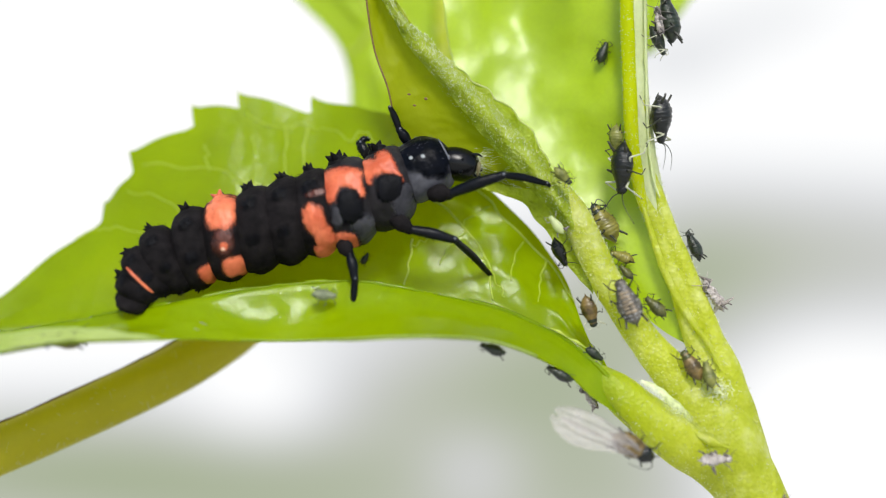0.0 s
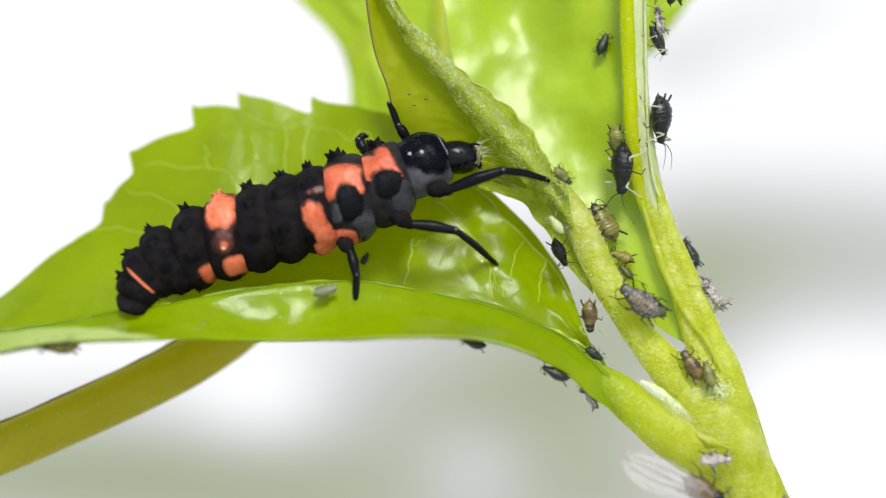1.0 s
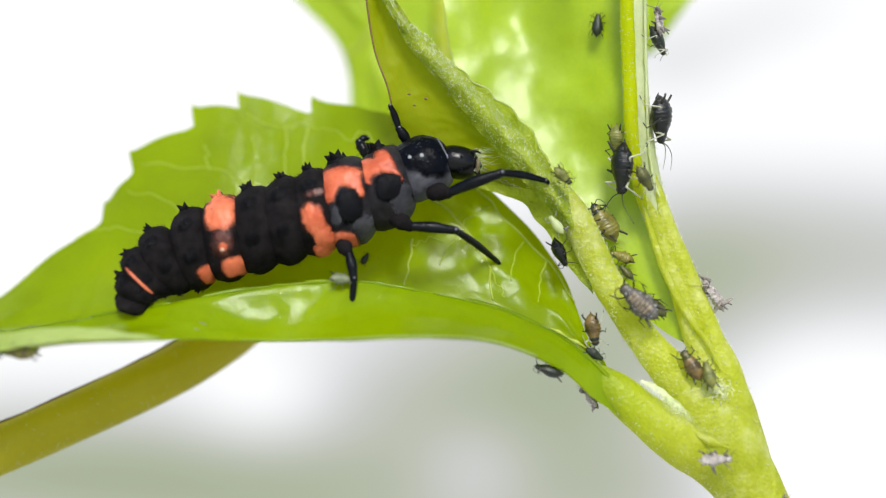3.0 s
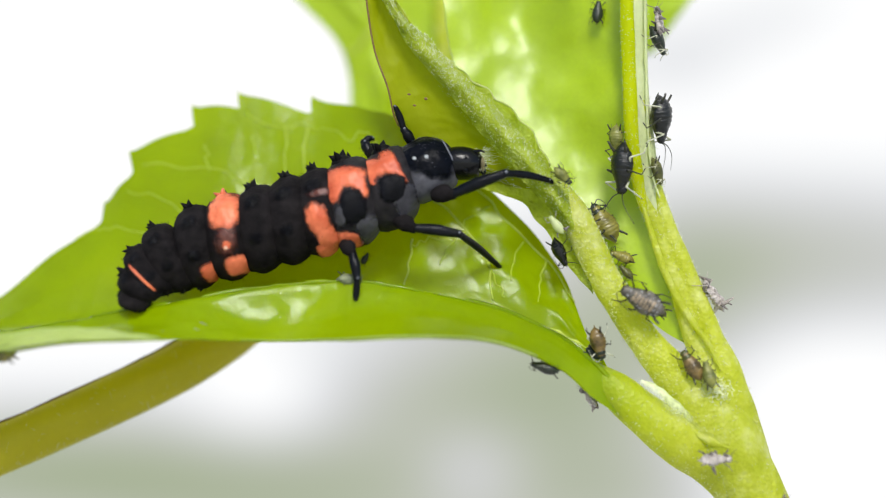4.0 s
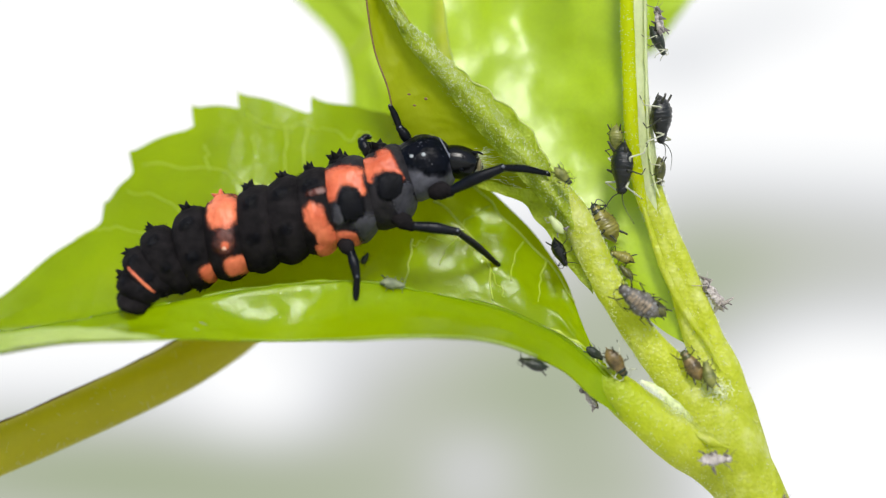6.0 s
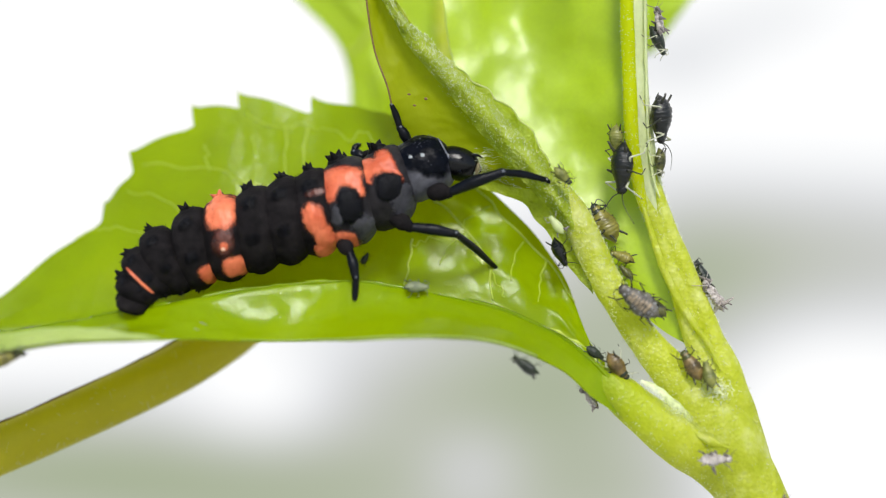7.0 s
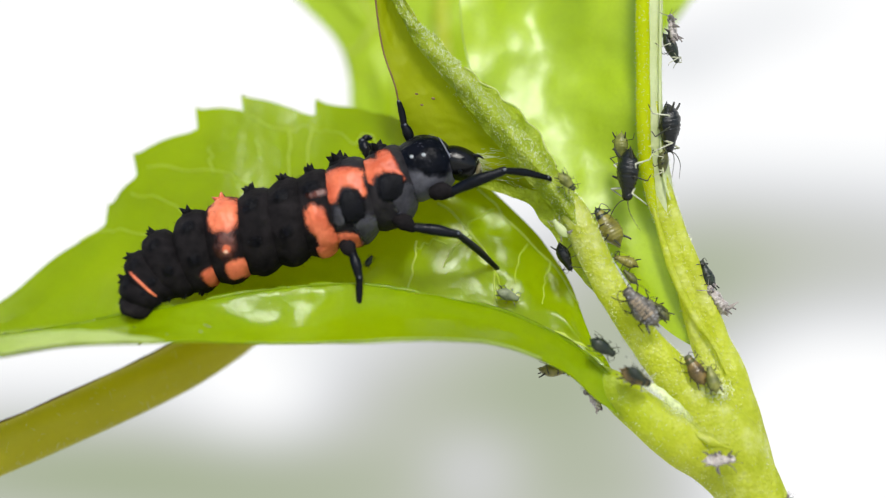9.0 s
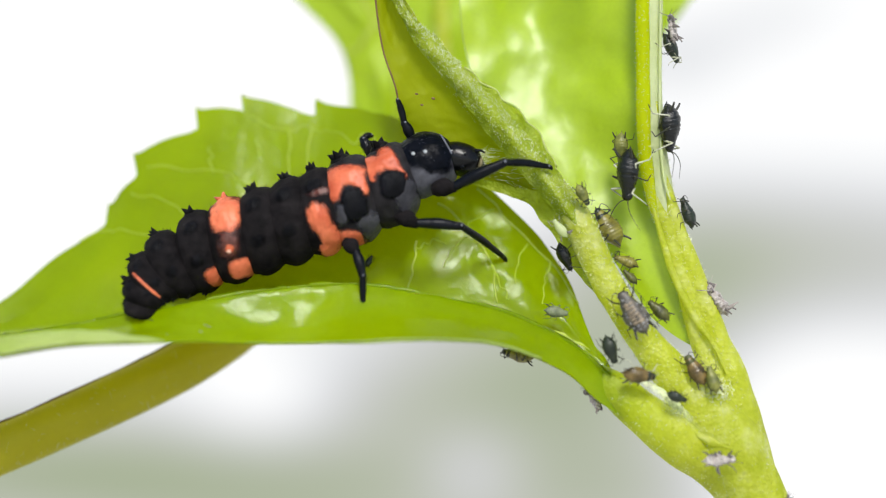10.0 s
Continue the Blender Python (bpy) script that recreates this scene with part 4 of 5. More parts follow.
def build_larva():
    rings = []
    for i in range(len(SEGMENTS)):
        name = "tail" if i == 0 else "pronotum" if i == 11 else "body_segment"
        ob = link_mesh(name, ring(i), LARVA_GREY if i == 11 else LARVA_THORAX if i in (9, 10) else LARVA_BODY, larva)
        rings.append(ob)
        if i < 11:
            for k, (th, count, size) in enumerate(((4, 4, 1.1), (165, 4, 0.7 if i < 5 else 0.4), (335, 4, 1.1))):
                orange = i == 5 and k == 0
                if i < 4:
                    size *= 0.85 if i else 0.6
                elif i > 8 and k != 1:
                    size *= 1.45
                link_mesh("tubercle", spines(i, th, count, i * 10 + k, size), LARVA_ORANGE if orange else LARVA_BLACK, ob, "orange spiny wart" if orange else "")
            if i not in (0, 5, 9, 10):
                link_mesh("dark_spot", patch(i, -0.05, 0.40, 52, 12, 120 + i, 0.03, 2.6), LARVA_PLATE, ob, "velvety black spot")
                link_mesh("tubercle", spines(i, 52, 3, 200 + i, 0.5), LARVA_BLACK, ob)
                if i < 8:
                    link_mesh("dark_spot", patch(i, -0.05, 0.34, 104, 9, 150 + i, 0.02, 3.0), LARVA_PLATE, ob, "velvety black spot")
    oranges = [
        (5, [((-6.13, -1, 1.04), 0.46, 0.52, 0), ((-6.31, -1, 1.38), 0.16, 0.2, 30)], [], 0.05), (5, [((-5.99, -1, 0.10), 0.14, 0.14, 0)], [], 0.05),
        (5, [((-5.72, -1, -0.45), 0.36, 0.28, 15)], [], 0.07), (4, [((-6.41, -1, -0.64), 0.34, 0.28, 20)], [], 0.07),
        (8, [((-3.52, -1, 0.86), 0.31, 0.46, 20), ((-3.24, -1, 0.36), 0.28, 0.40, 15), ((-3.27, -1, 0.02), 0.30, 0.22, 10)], [], 0.05),
        (9, [((-2.82, -1, 2.04), 0.62, 0.30, 6), ((-3.08, -1, 1.7), 0.27, 0.38, 15), ((-2.4, -1, 1.76), 0.24, 0.36, 15)], [((-2.63, -1, 1.23), 0.32, 0.52, 0)], 0.04),
        (9, [((-2.68, -1, 0.33), 0.40, 0.22, -5)], [], 0.06), (8, [((-2.86, -1, 0.36), 0.3, 0.2, -5)], [], 0.05),
        (10, [((-2.01, -1, 2.29), 0.42, 0.30, 10), ((-1.98, -1, 2.04), 0.25, 0.20, 0), ((-1.59, -1, 2.44), 0.26, 0.44, 30), ((-1.34, -1, 2.07), 0.20, 0.30, 35)], [((-1.59, -1, 1.76), 0.38, 0.40, 0)], 0.04)]
    for k, (i, adds, cuts, height) in enumerate(oranges):
        link_mesh("orange_patch", flank_spot(i, adds, cuts, k, height * 0.6, 2.2 if k == 1 else 1.7), LARVA_PATCH, rings[i], "orange patch")
    link_mesh("pale_dot", flank_spot(5, [((-6.02, -1, 0.05), 0.085, 0.075, 0)], [], 44, 0.03, 1.5), LARVA_PEACH, rings[5], "pale peach dot")
    link_mesh("dusky_patch", flank_spot(5, [((-6.02, -1, 0.22), 0.32, 0.42, 0)], [], 48, 0.01, 2.2), LARVA_DUSK, rings[5], "dull dark orange blotch")
    link_mesh("dusky_patch", flank_spot(8, [((-3.42, -1, 1.62), 0.42, 0.12, 12)], [], 49, 0.01, 2.6), LARVA_DUSK, rings[8], "dull dark orange streak")
    for k, (i, c, rx, rz) in enumerate([(9, (-2.54, -1, 1.23), 0.38, 0.50), (10, (-1.46, -1, 1.76), 0.42, 0.40)]):
        link_mesh("black_plate", flank_spot(i, [(c, rx, rz, 0)], [], 40 + k, 0.06, 1.5), LARVA_PLATE, rings[i], "black plate")
    for k, (i, c, rx, rz, tilt) in enumerate([(9, (-2.12, -1, 0.62), 0.40, 0.46, 20), (10, (-1.02, -1, 1.28), 0.38, 0.50, 25), (10, (-1.0, -1, 1.66), 0.26, 0.24, 20), (9, (-2.9, -1, 0.95), 0.2, 0.3, 0)]):
        link_mesh("side_lobe", flank_spot(i, [(c, rx, rz, tilt)], [], 70 + k, 0.04, 1.9), LARVA_LOBE, rings[i], "mottled grey side lobe")
    rng = np.random.RandomState(61)
    for i in range(1, 11):
        spots = []
        for _ in range(130):
            th, sp = rng.uniform(-25, 205), rng.uniform(-0.8, 0.8)
            p = seg_point(i, sp, th)
            spots.append((p, p - np.array(SEGMENTS[i][0]) - TANG[i] * 0.5))
        tagged(link_mesh("bristles", hairs(spots, 0.085, 0.008, 90 + i), LARVA_BLACK, rings[i]), kind="stuff")
    link_mesh("orange_line", patch(2, -0.52, 0.09, 96, 40, 77, 0.02, 1.3), LARVA_PATCH, rings[2], "thin orange crescent")
    link_mesh("shield", flank_spot(11, [((-0.55, -0.7, 2.70), 0.86, 0.56, -18)], [], 60, 0.03, 1.4), LARVA_SHIELD, rings[11], "shiny black shield")
    for c in ((-0.89, -0.7, 2.6), (-0.56, -0.7, 2.65)):
        link_mesh("pale_dot", flank_spot(11, [(c, 0.07, 0.06, 0)], [], 5, 0.05), LARVA_DOT, rings[11], "small white dot")
    # tiny pale spikes in place of the white sparkles on the shield
    glints = [(seg_point(11, sp, th, 0.03), seg_point(11, sp, th, 1.0) - seg_point(11, sp, th)) for sp, th in zip(rng.uniform(-0.7, 0.75, 90), rng.uniform(-10, 95, 90))]
    tagged(link_mesh("bristles", hairs(glints, 0.035, 0.010, 17, 0.6), LARVA_RIM, rings[11]), kind="stuff")
    rim = [seg_point(11, 0.84, th, 0.02) for th in range(10, 141, 15)]
    link_mesh("rim", tube([tuple(p) for p in rim], [0.006, 0.026, 0.03, 0.024, 0.006], 24, 6, wobble=0.3, seed=4), LARVA_RIM, rings[11], "pale front rim")
    # head
    c = np.array((0.43, -0.1, 2.53))
    ax = np.array([[0.97, 0, -0.1], [0.1, 0, 0.97], [0, -1, 0]])
    head = link_mesh("head", egg(tuple(c), (0.60, 0.49, 0.48), ax, 24, 16, 0.30), LARVA_HEAD, larva, "shiny black head", (0.13, 0, 2.57))
    # highlight on the shiny head, set on as a small whitish egg
    link_mesh("cheek_mark", egg(tuple(c + np.array((-0.26, -0.38, 0.15))), (0.08, 0.04, 0.05), None, 10, 6), LARVA_PALE, head, "whitish highlight painted on the head")
    for dz in (0.12, -0.22):
        link_mesh("eye", egg(tuple(c + np.array((0.1, -0.42, dz))), (0.06, 0.06, 0.06), None, 8, 6), LARVA_SHINE, head)
    link_mesh("mouth", egg(tuple(c + np.array((0.58, -0.22, -0.05))), (0.06, 0.16, 0.22), None, 12, 8), LARVA_TIP, head, "brownish mouth")
    link_mesh("tail_tip", egg((-8.46, -1.27, -1.69), (0.20, 0.15, 0.085), None, 12, 8), LARVA_TIP, rings[0], "yellowish tail tip")
    link_mesh("jaw", tube([tuple(c + (0.4, -0.1, -0.1)), tuple(c + (0.58, -0.15, -0.22)), tuple(c + (0.62, -0.1, -0.36))], [0.13, 0.1, 0.03], 8, 8), LARVA_SHINE, head)
    link_mesh("jaw", tube([tuple(c + (0.42, 0.1, 0.1)), tuple(c + (0.6, 0.1, 0.02)), tuple(c + (0.68, 0.1, -0.1))], [0.13, 0.1, 0.03], 8, 8), LARVA_SHINE, head)
    spots = [(c + np.array((0.42, -0.25 + 0.03 * k, -0.15 + 0.05 * k)), (1.0, -0.1, 0.12)) for k in range(10)] * 6
    tagged(link_mesh("bristles", hairs(spots, 0.55, 0.006, 9), HAIR, head), kind="stuff")
    link_mesh("feeler", tube([tuple(c + (0.3, -0.2, 0.3)), tuple(c + (0.5, -0.25, 0.34)), tuple(c + (0.64, -0.2, 0.3))], [0.05, 0.04, 0.02], 8, 6), LARVA_SHINE, head)
    return head


larva_head = build_larva()


def larva_leg(joints, r0=0.15):
    """A jointed leg that turns about its first joint."""
    coxa, knee, ankle, tip = [np.array(j) for j in joints]
    bow = np.array((0, 0, 0.04))
    leg = link_mesh("leg", tube([tuple(coxa), tuple((coxa + knee) / 2 + bow * 0.5), tuple(knee)], [r0 * 1.6, r0 * 1.55, r0 * 0.95], 14, 14, wobble=0.16), LARVA_BODY, larva, "", tuple(coxa))
    link_mesh("femur", tube([tuple(knee + (coxa - knee) * 0.15), tuple((knee + ankle) / 2 + bow), tuple(ankle)], [r0 * 0.9, r0 * 1.12, r0 * 0.8], 16, 12, wobble=0.05), LARVA_SHINE, leg)
    link_mesh("knee", egg(tuple(ankle), (r0 * 0.82,) * 3, None, 12, 8), LARVA_SHINE, leg)
    for j, w in ((ankle + np.array((0.02, -r0 * 0.72, 0.03)), 0.30), (tip + np.array((0.0, -r0 * 0.45, 0.02)), 0.22)):
        link_mesh("pale_joint", egg(tuple(j), (r0 * w, r0 * 0.16, r0 * w), None, 8, 5), LARVA_RIM, leg, "pale spot at the joint")
    link_mesh("shin", tube([tuple(ankle), tuple((ankle * 0.5 + tip * 0.5) + bow * 1.2), tuple(tip)], [r0 * 0.68, r0 * 0.72, r0 * 0.5], 16, 10, wobble=0.05), LARVA_SHINE, leg)
    link_mesh("claw", tube([tuple(tip), tuple(tip + (tip - ankle) * 0.05 - bow), tuple(tip + (tip - ankle) * 0.07 - bow * 2.2)], [r0 * 0.5, r0 * 0.4, r0 * 0.12], 8, 8), LARVA_SHINE, leg)
    spots = tube_spots([tuple(knee), tuple((knee + ankle) / 2), tuple(ankle), tuple((ankle + tip) / 2), tuple(tip)], [r0 * 0.9, r0, r0 * 0.8, r0 * 0.7, r0 * 0.5], 70, int(r0 * 1000), facing=False)
    tagged(link_mesh("bristles", hairs(spots, 0.09, 0.006, 2), LARVA_BLACK, leg), kind="stuff")
    return leg


foreleg = larva_leg([(-0.3, -0.5, 1.62), (0.25, -0.9, 1.61), (1.65, -1, 2.15), (2.9, -0.5, 1.95)], 0.15)
midleg = larva_leg([(-1.32, -0.5, 0.88), (-0.84, -0.9, 0.59), (0.33, -0.8, 0.36), (1.43, 0.8, -0.67)], 0.14)
hindleg = larva_leg([(-2.78, -0.6, 0.17), (-2.52, -1, -0.09), (-2.39, -1.1, -0.76), (-2.43, -1, -1.54)], 0.13)
far_foreleg = larva_leg([(-0.73, 0.3, 2.82), (-1.0, 0.3, 3.06), (-1.25, 0.2, 3.46), (-1.52, 0.05, 4.08)], 0.135)
far_midleg = larva_leg([(-1.93, 0.6, 2.69), (-2.27, 0.9, 2.82), (-2.42, 1, 3.12), (-2.19, 1.1, 3.27)], 0.14)


# ---- aphids ----
def place(p, heading, roll=0.0):
    """A pose at p (mm). heading: degrees in the upright plane, 0 along x, 90 up; roll: 0 shows the back to the -y side, 90 turns it to the animal's left."""
    a, r = radians(heading), radians(roll)
    fwd = Vector((math.cos(a), 0, math.sin(a)))
    side = Vector((-math.sin(a), 0, math.cos(a)))
    back = Vector((0, -1, 0)) * math.cos(r) + side * math.sin(r)
    left = back.cross(fwd)
    m = Matrix((fwd, left, back)).transposed().to_4x4()
    m.translation = Vector(p) * MM
    return m


def aphid_body(L, h, seed, thin=1.0, rough=0.05):
    """A pear-shaped ringed body, fullest behind the middle, flatter below."""
    xs = (-0.50, -0.47, -0.42, -0.32, -0.20, -0.06, 0.08, 0.20, 0.28, 0.36, 0.42)
    rs = (0.004, 0.045, 0.105, 0.185, 0.232, 0.238, 0.205, 0.160, 0.125, 0.105, 0.06)
    n, m = 44, 20
    verts, faces = [], []
    for k in range(n + 1):
        x = -0.50 + 0.92 * k / n
        r = float(np.interp(x, xs, rs)) * thin * (1 - 0.05 * abs(math.cos(math.pi * x / 0.088)) ** 8)
        for j in range(m):
            a = 2 * math.pi * j / m
            q = r * (1 + rough * noise.noise((x * 9 + seed * 3.7, math.cos(a) * 1.6, math.sin(a) * 1.6)) + 0.5 * rough * noise.noise((x * 26 + seed, math.cos(a) * 4, math.sin(a) * 4)))
            z = math.cos(a)
            verts.append((x * L, q * math.sin(a) * L, h * (1.08 - 0.35 * x) + q * L * (0.9 * z if z > 0 else 0.75 * z)))
    for k in range(n):
        for j in range(m):
            faces.append((k * m + j, (k + 1) * m + j, (k + 1) * m + (j + 1) % m, k * m + (j + 1) % m))
    return verts, faces


def bent(points, radii, n=7):
    """A limb of straight stretches with narrow joints."""
    return joined([tube([a, tuple((np.array(a) + np.array(b)) / 2), b], [ra, (ra + rb) / 2, rb], n, 6) for a, b, ra, rb in zip(points, points[1:], radii, radii[1:])])


def plate(x, w, r, h, L, size):
    """A low shield on the back at x, w radians off the ridge."""
    return egg((x, r * math.sin(w), h * (1.08 - 0.35 * x / L) + 0.9 * r * math.cos(w) - 0.004 * L), (size[0] * L, size[1] * L, 0.012 * L), ((1, 0, 0), (0, math.cos(w), -math.sin(w)), (0, math.sin(w), math.cos(w))), 10, 5, 0.35)


def aphid(label, length, skin, legs, m, seed=0, husk=False, name="aphid", head_skin=None, wide=1.0, feelers_fore=False, torn=True):
    """An aphid; its origin lies between its feet, x points to its head and z to its back."""
    rng = np.random.RandomState(seed)
    L = length
    root = thing(name, (0, 0, 0), label, "aphid" if not husk else "insect husk", "aphids on the plant" if not husk else "shed aphid skins")
    h = 0.26 * L
    front = head_skin or skin
    stout = 1.15 if legs is APHID_LEG_PALE else 1.0
    link_mesh("abdomen", aphid_body(L, h, seed, (0.72 if husk else 1.0) * wide, 0.5 if husk and torn else 0.08), skin, root)
    girth = lambda x: float(np.interp(x, (-0.42, -0.32, -0.20, -0.06, 0.08, 0.20), (0.105, 0.185, 0.232, 0.238, 0.205, 0.16))) * L * wide
    if skin in (APHID_BROWN, APHID_AMBER):
        for k in range(3):
            x = -0.30 + 0.14 * k
            r = girth(x) * 1.01
            arc = [(x * L, r * math.sin(a), h * (1.08 - 0.35 * x) + 0.9 * r * math.cos(a)) for a in np.linspace(-1.3, 1.3, 9)]
            link_mesh("band", tube(arc, [0.002 * L, 0.006 * L, 0.002 * L], 9, 5), APHID_DUSK, root)
    if skin is APHID_TAN:
        for k in range(6):
            x = -0.20 + 0.075 * k
            for w in (-0.26, 0.26):
                link_mesh("tan_plate", plate((x + rng.normal(0, 0.008)) * L, w + rng.normal(0, 0.05), girth(x), h, L, (rng.uniform(0.026, 0.04), rng.uniform(0.045, 0.07))), APHID_PLATE, root, "orange-tan plate")
            for w in (-0.85, 0.85)[k % 2:2 - (k % 3 == 1)]:
                link_mesh("wax_dot", plate((x + rng.normal(0.02, 0.012)) * L, w + rng.normal(0, 0.08), girth(x), h, L, (rng.uniform(0.012, 0.026), rng.uniform(0.02, 0.042))), APHID_WAX, root, "whitish wax dot")
        for k, x in enumerate((-0.27, -0.345)):
            for w in (-0.85, -0.3, 0.3, 0.85):
                link_mesh("wax_dot", plate(x * L, w, girth(x), h, L, (0.024, 0.036)), APHID_WAX, root, "whitish wax dot")
        for x, w in ((0.30, -0.5), (0.30, 0.5), (0.24, 0.0)):
            link_mesh("wax_dot", plate(x * L, w, 0.125 * L, h, L, (0.026, 0.034)), APHID_WAX, root, "whitish wax dot")
    if front is not skin:
        link_mesh("thorax", egg((0.24 * L, 0, h * 1.02), (0.11 * L, 0.150 * L * wide, 0.135 * L), None, 14, 8, 0.42), front, root)
    head = link_mesh("head", egg((0.365 * L, 0, h * 0.95), (0.10 * L, 0.118 * L, 0.09 * L), None, 12, 8), front, root)
    for s in (-1, 1):
        link_mesh("eye", egg((0.38 * L, s * 0.1 * L, h * 0.9), (0.025 * L,) * 3, None, 6, 4), APHID_BLACK if not husk else HUSK_DARK, head)
        far = 0.55 + 0.25 * rng.rand()
        reach = [(0.44, 0.05, 1.0), (0.53, 0.13, 1.3), (0.72, 0.24 + 0.1 * rng.rand(), 1.4), (0.72 + 0.4 * far, 0.30 + 0.2 * rng.rand(), 1.1)] if feelers_fore else [(0.44, 0.05, 1.0), (0.50, 0.13, 1.25), (0.40, 0.24, 1.35), (0.05 + 0.3 * rng.rand(), 0.32, 1.3)]
        if husk:
            reach = reach[:2] + [(0.62, 0.2, 1.6)]
        link_mesh("antenna", tube([(x * L, s * y * L, z * h) for x, y, z in reach], [0.012 * L, 0.009 * L, 0.007 * L, 0.004 * L], 14, 5), legs if not feelers_fore else APHID_LEG, root)
        link_mesh("cornicle", tube([(-0.31 * L, s * 0.15 * L * wide, h * 1.45), (-0.40 * L, s * 0.19 * L * wide, h * 1.75), (-0.49 * L, s * 0.22 * L * wide, h * 1.95)], [0.032 * L, 0.024 * L, 0.020 * L], 8, 7), APHID_LEG if not husk else HUSK_DARK, root)
        for x, dx in ((0.22, 0.20), (0.10, -0.10), (0.0, -0.38))[:1 if husk else 3]:
            j = rng.normal(0, 0.035, 3) * L
            knee = ((x + dx * 0.55) * L + j[0], s * 0.25 * L + j[1], h * 1.45)
            ankle = ((x + dx * 1.05 + (0.10 if dx < 0 else 0.0)) * L + j[2], s * 0.29 * L, 0.06 * L)
            toe = ((x + dx * 1.3) * L + j[2], s * 0.31 * L, 0)
            link_mesh("leg", bent([(x * L, s * 0.1 * L, h * 0.7), knee, ankle, toe], [0.019 * L * stout, 0.016 * L * stout, 0.010 * L * stout, 0.006 * L]), APHID_LEG if stout > 1 and x == 0.10 else legs, root)
            if stout > 1:
                link_mesh("foot", tube([tuple(np.array(ankle) * 0.4 + np.array(toe) * 0.6), tuple(np.array(ankle) * 0.2 + np.array(toe) * 0.8), toe], [0.011 * L, 0.010 * L, 0.007 * L], 6, 6), APHID_LEG, root, "dark foot")
    link_mesh("tail", cone((-0.42 * L, 0, h), (-0.56 * L, 0, h * 1.2), 0.045 * L), skin, root)
    if husk:
        for k in range(11 if torn else 2):
            p = np.array((rng.uniform(-0.4, 0.4) * L, rng.uniform(-0.15, 0.15) * L, h * rng.uniform(0.8, 1.5)))
            d = rng.normal(0, 1, 3) * (0.6, 1, 1)
            d /= np.linalg.norm(d)
            link_mesh("shred", tube([tuple(p), tuple(p + d * 0.14 * L), tuple(p + d * 0.24 * L + rng.normal(0, 0.08, 3) * L)], [0.07 * L, 0.06 * L, 0.012 * L], 8, 6, 0.35), HUSK_DARK if k % 4 == 0 else legs, root)
    root.matrix_basis = m
    return root


APHIDS = {}


def put(key, *args, **kw):
    APHIDS[key] = aphid(*args, **kw)


put("edge_black", "black aphid with pale legs on the stalk", 1.42, APHID_BLACK, APHID_LEG_PALE, place((5.76, 0.1, 3.58), -83, 68), 1, wide=1.12, feelers_fore=True)
put("blade_black", "shiny black aphid on the bright leaf", 1.52, APHID_BLACK, APHID_LEG_PALE, place((5.37, 0.05, 2.2), -96, -52), 2, wide=0.96, feelers_fore=True)
put("blade_olive", "small olive aphid beside a black one", 0.9, APHID_OLIVE, APHID_LEG, place((5.02, 0.3, 3.06), -93, -30), 3)
put("rider", "small green aphid walking round the stalk", 0.82, APHID_DUSK, APHID_LEG_PALE, place((5.26, -0.5, 2.14), 90, 0), 4)
put("far_walker", "dark aphid walking up the bright leaf", 0.7, APHID_GREEN, APHID_LEG, place((4.45, 1.25, 6.16), 80, 0), 5)
put("top_dark", "dark aphid at the upper stalk", 0.95, APHID_GREEN, APHID_LEG_PALE, place((5.88, 0.3, 5.77), -60, 70), 6)
put("top_leaver", "dark aphid climbing the upper stalk", 1.5, APHID_GREEN, APHID_LEG, place((6.12, 0.3, 6.28), 95, -80), 7)
put("small_olive", "small olive aphid on the young leaf", 0.68, APHID_OLIVE, APHID_LEG, place((3.35, -0.5, 2.05), -45, 10), 8, head_skin=APHID_GREEN)
put("rim_olive", "amber-olive aphid with a dark head on the downy stalk", 1.3, APHID_AMBER, APHID_LEG, place((4.32, 0.5, 0.64), 118, -50), 9, head_skin=APHID_GREEN, wide=1.15)
put("gap_black", "small black aphid on the stalk edge", 0.88, APHID_BLACK, APHID_LEG, place((3.5, 0.2, -0.04), -70, -55), 10)
put("hid_olive", "amber aphid half behind the stalk", 0.75, APHID_AMBER, APHID_LEG, place((5.02, 0.4, -0.34), 155, -40), 11)
put("hid_olive_two", "small dusky aphid half behind the stalk", 0.55, APHID_DUSK, APHID_LEG, place((5.12, 0.3, -0.72), 130, -40), 12)
put("tan_big", "grey-tan aphid chequered with white wax on the downy stalk", 1.4, APHID_TAN, APHID_LEG, place((5.4, -0.6, -1.4), 143, 5), 13, wide=1.02)
put("tan_mate", "small dark olive aphid beside a larger one", 0.8, APHID_DUSK, APHID_LEG, place((5.87, -0.3, -1.66), 135, -20), 14)
put("brown_walker", "brown aphid walking down the leaf stalk", 0.97, APHID_BROWN, APHID_LEG_PALE, place((4.22, -0.2, -2.05), -83, -30), 15, head_skin=APHID_GREEN)
put("fork_brown", "amber-brown aphid in the stem fork", 1.0, APHID_BROWN, APHID_LEG, place((6.88, -0.5, -3.21), 122, 0), 16, head_skin=APHID_DUSK)
put("fork_olive", "olive aphid in the stem fork", 0.8, APHID_OLIVE, APHID_LEG, place((7.33, -0.7, -3.46), 105, 0), 17)
put("under_dark", "dark aphid walking round the leaf stalk", 0.85, APHID_GREEN, APHID_LEG, place((3.13, -0.9, -3.26), 165, 110), 18)
put("petiole_dark", "small dark aphid walking along the leaf stalk", 0.62, APHID_GREEN, APHID_LEG, place((4.23, -0.4, -2.94), 145, 0), 19)
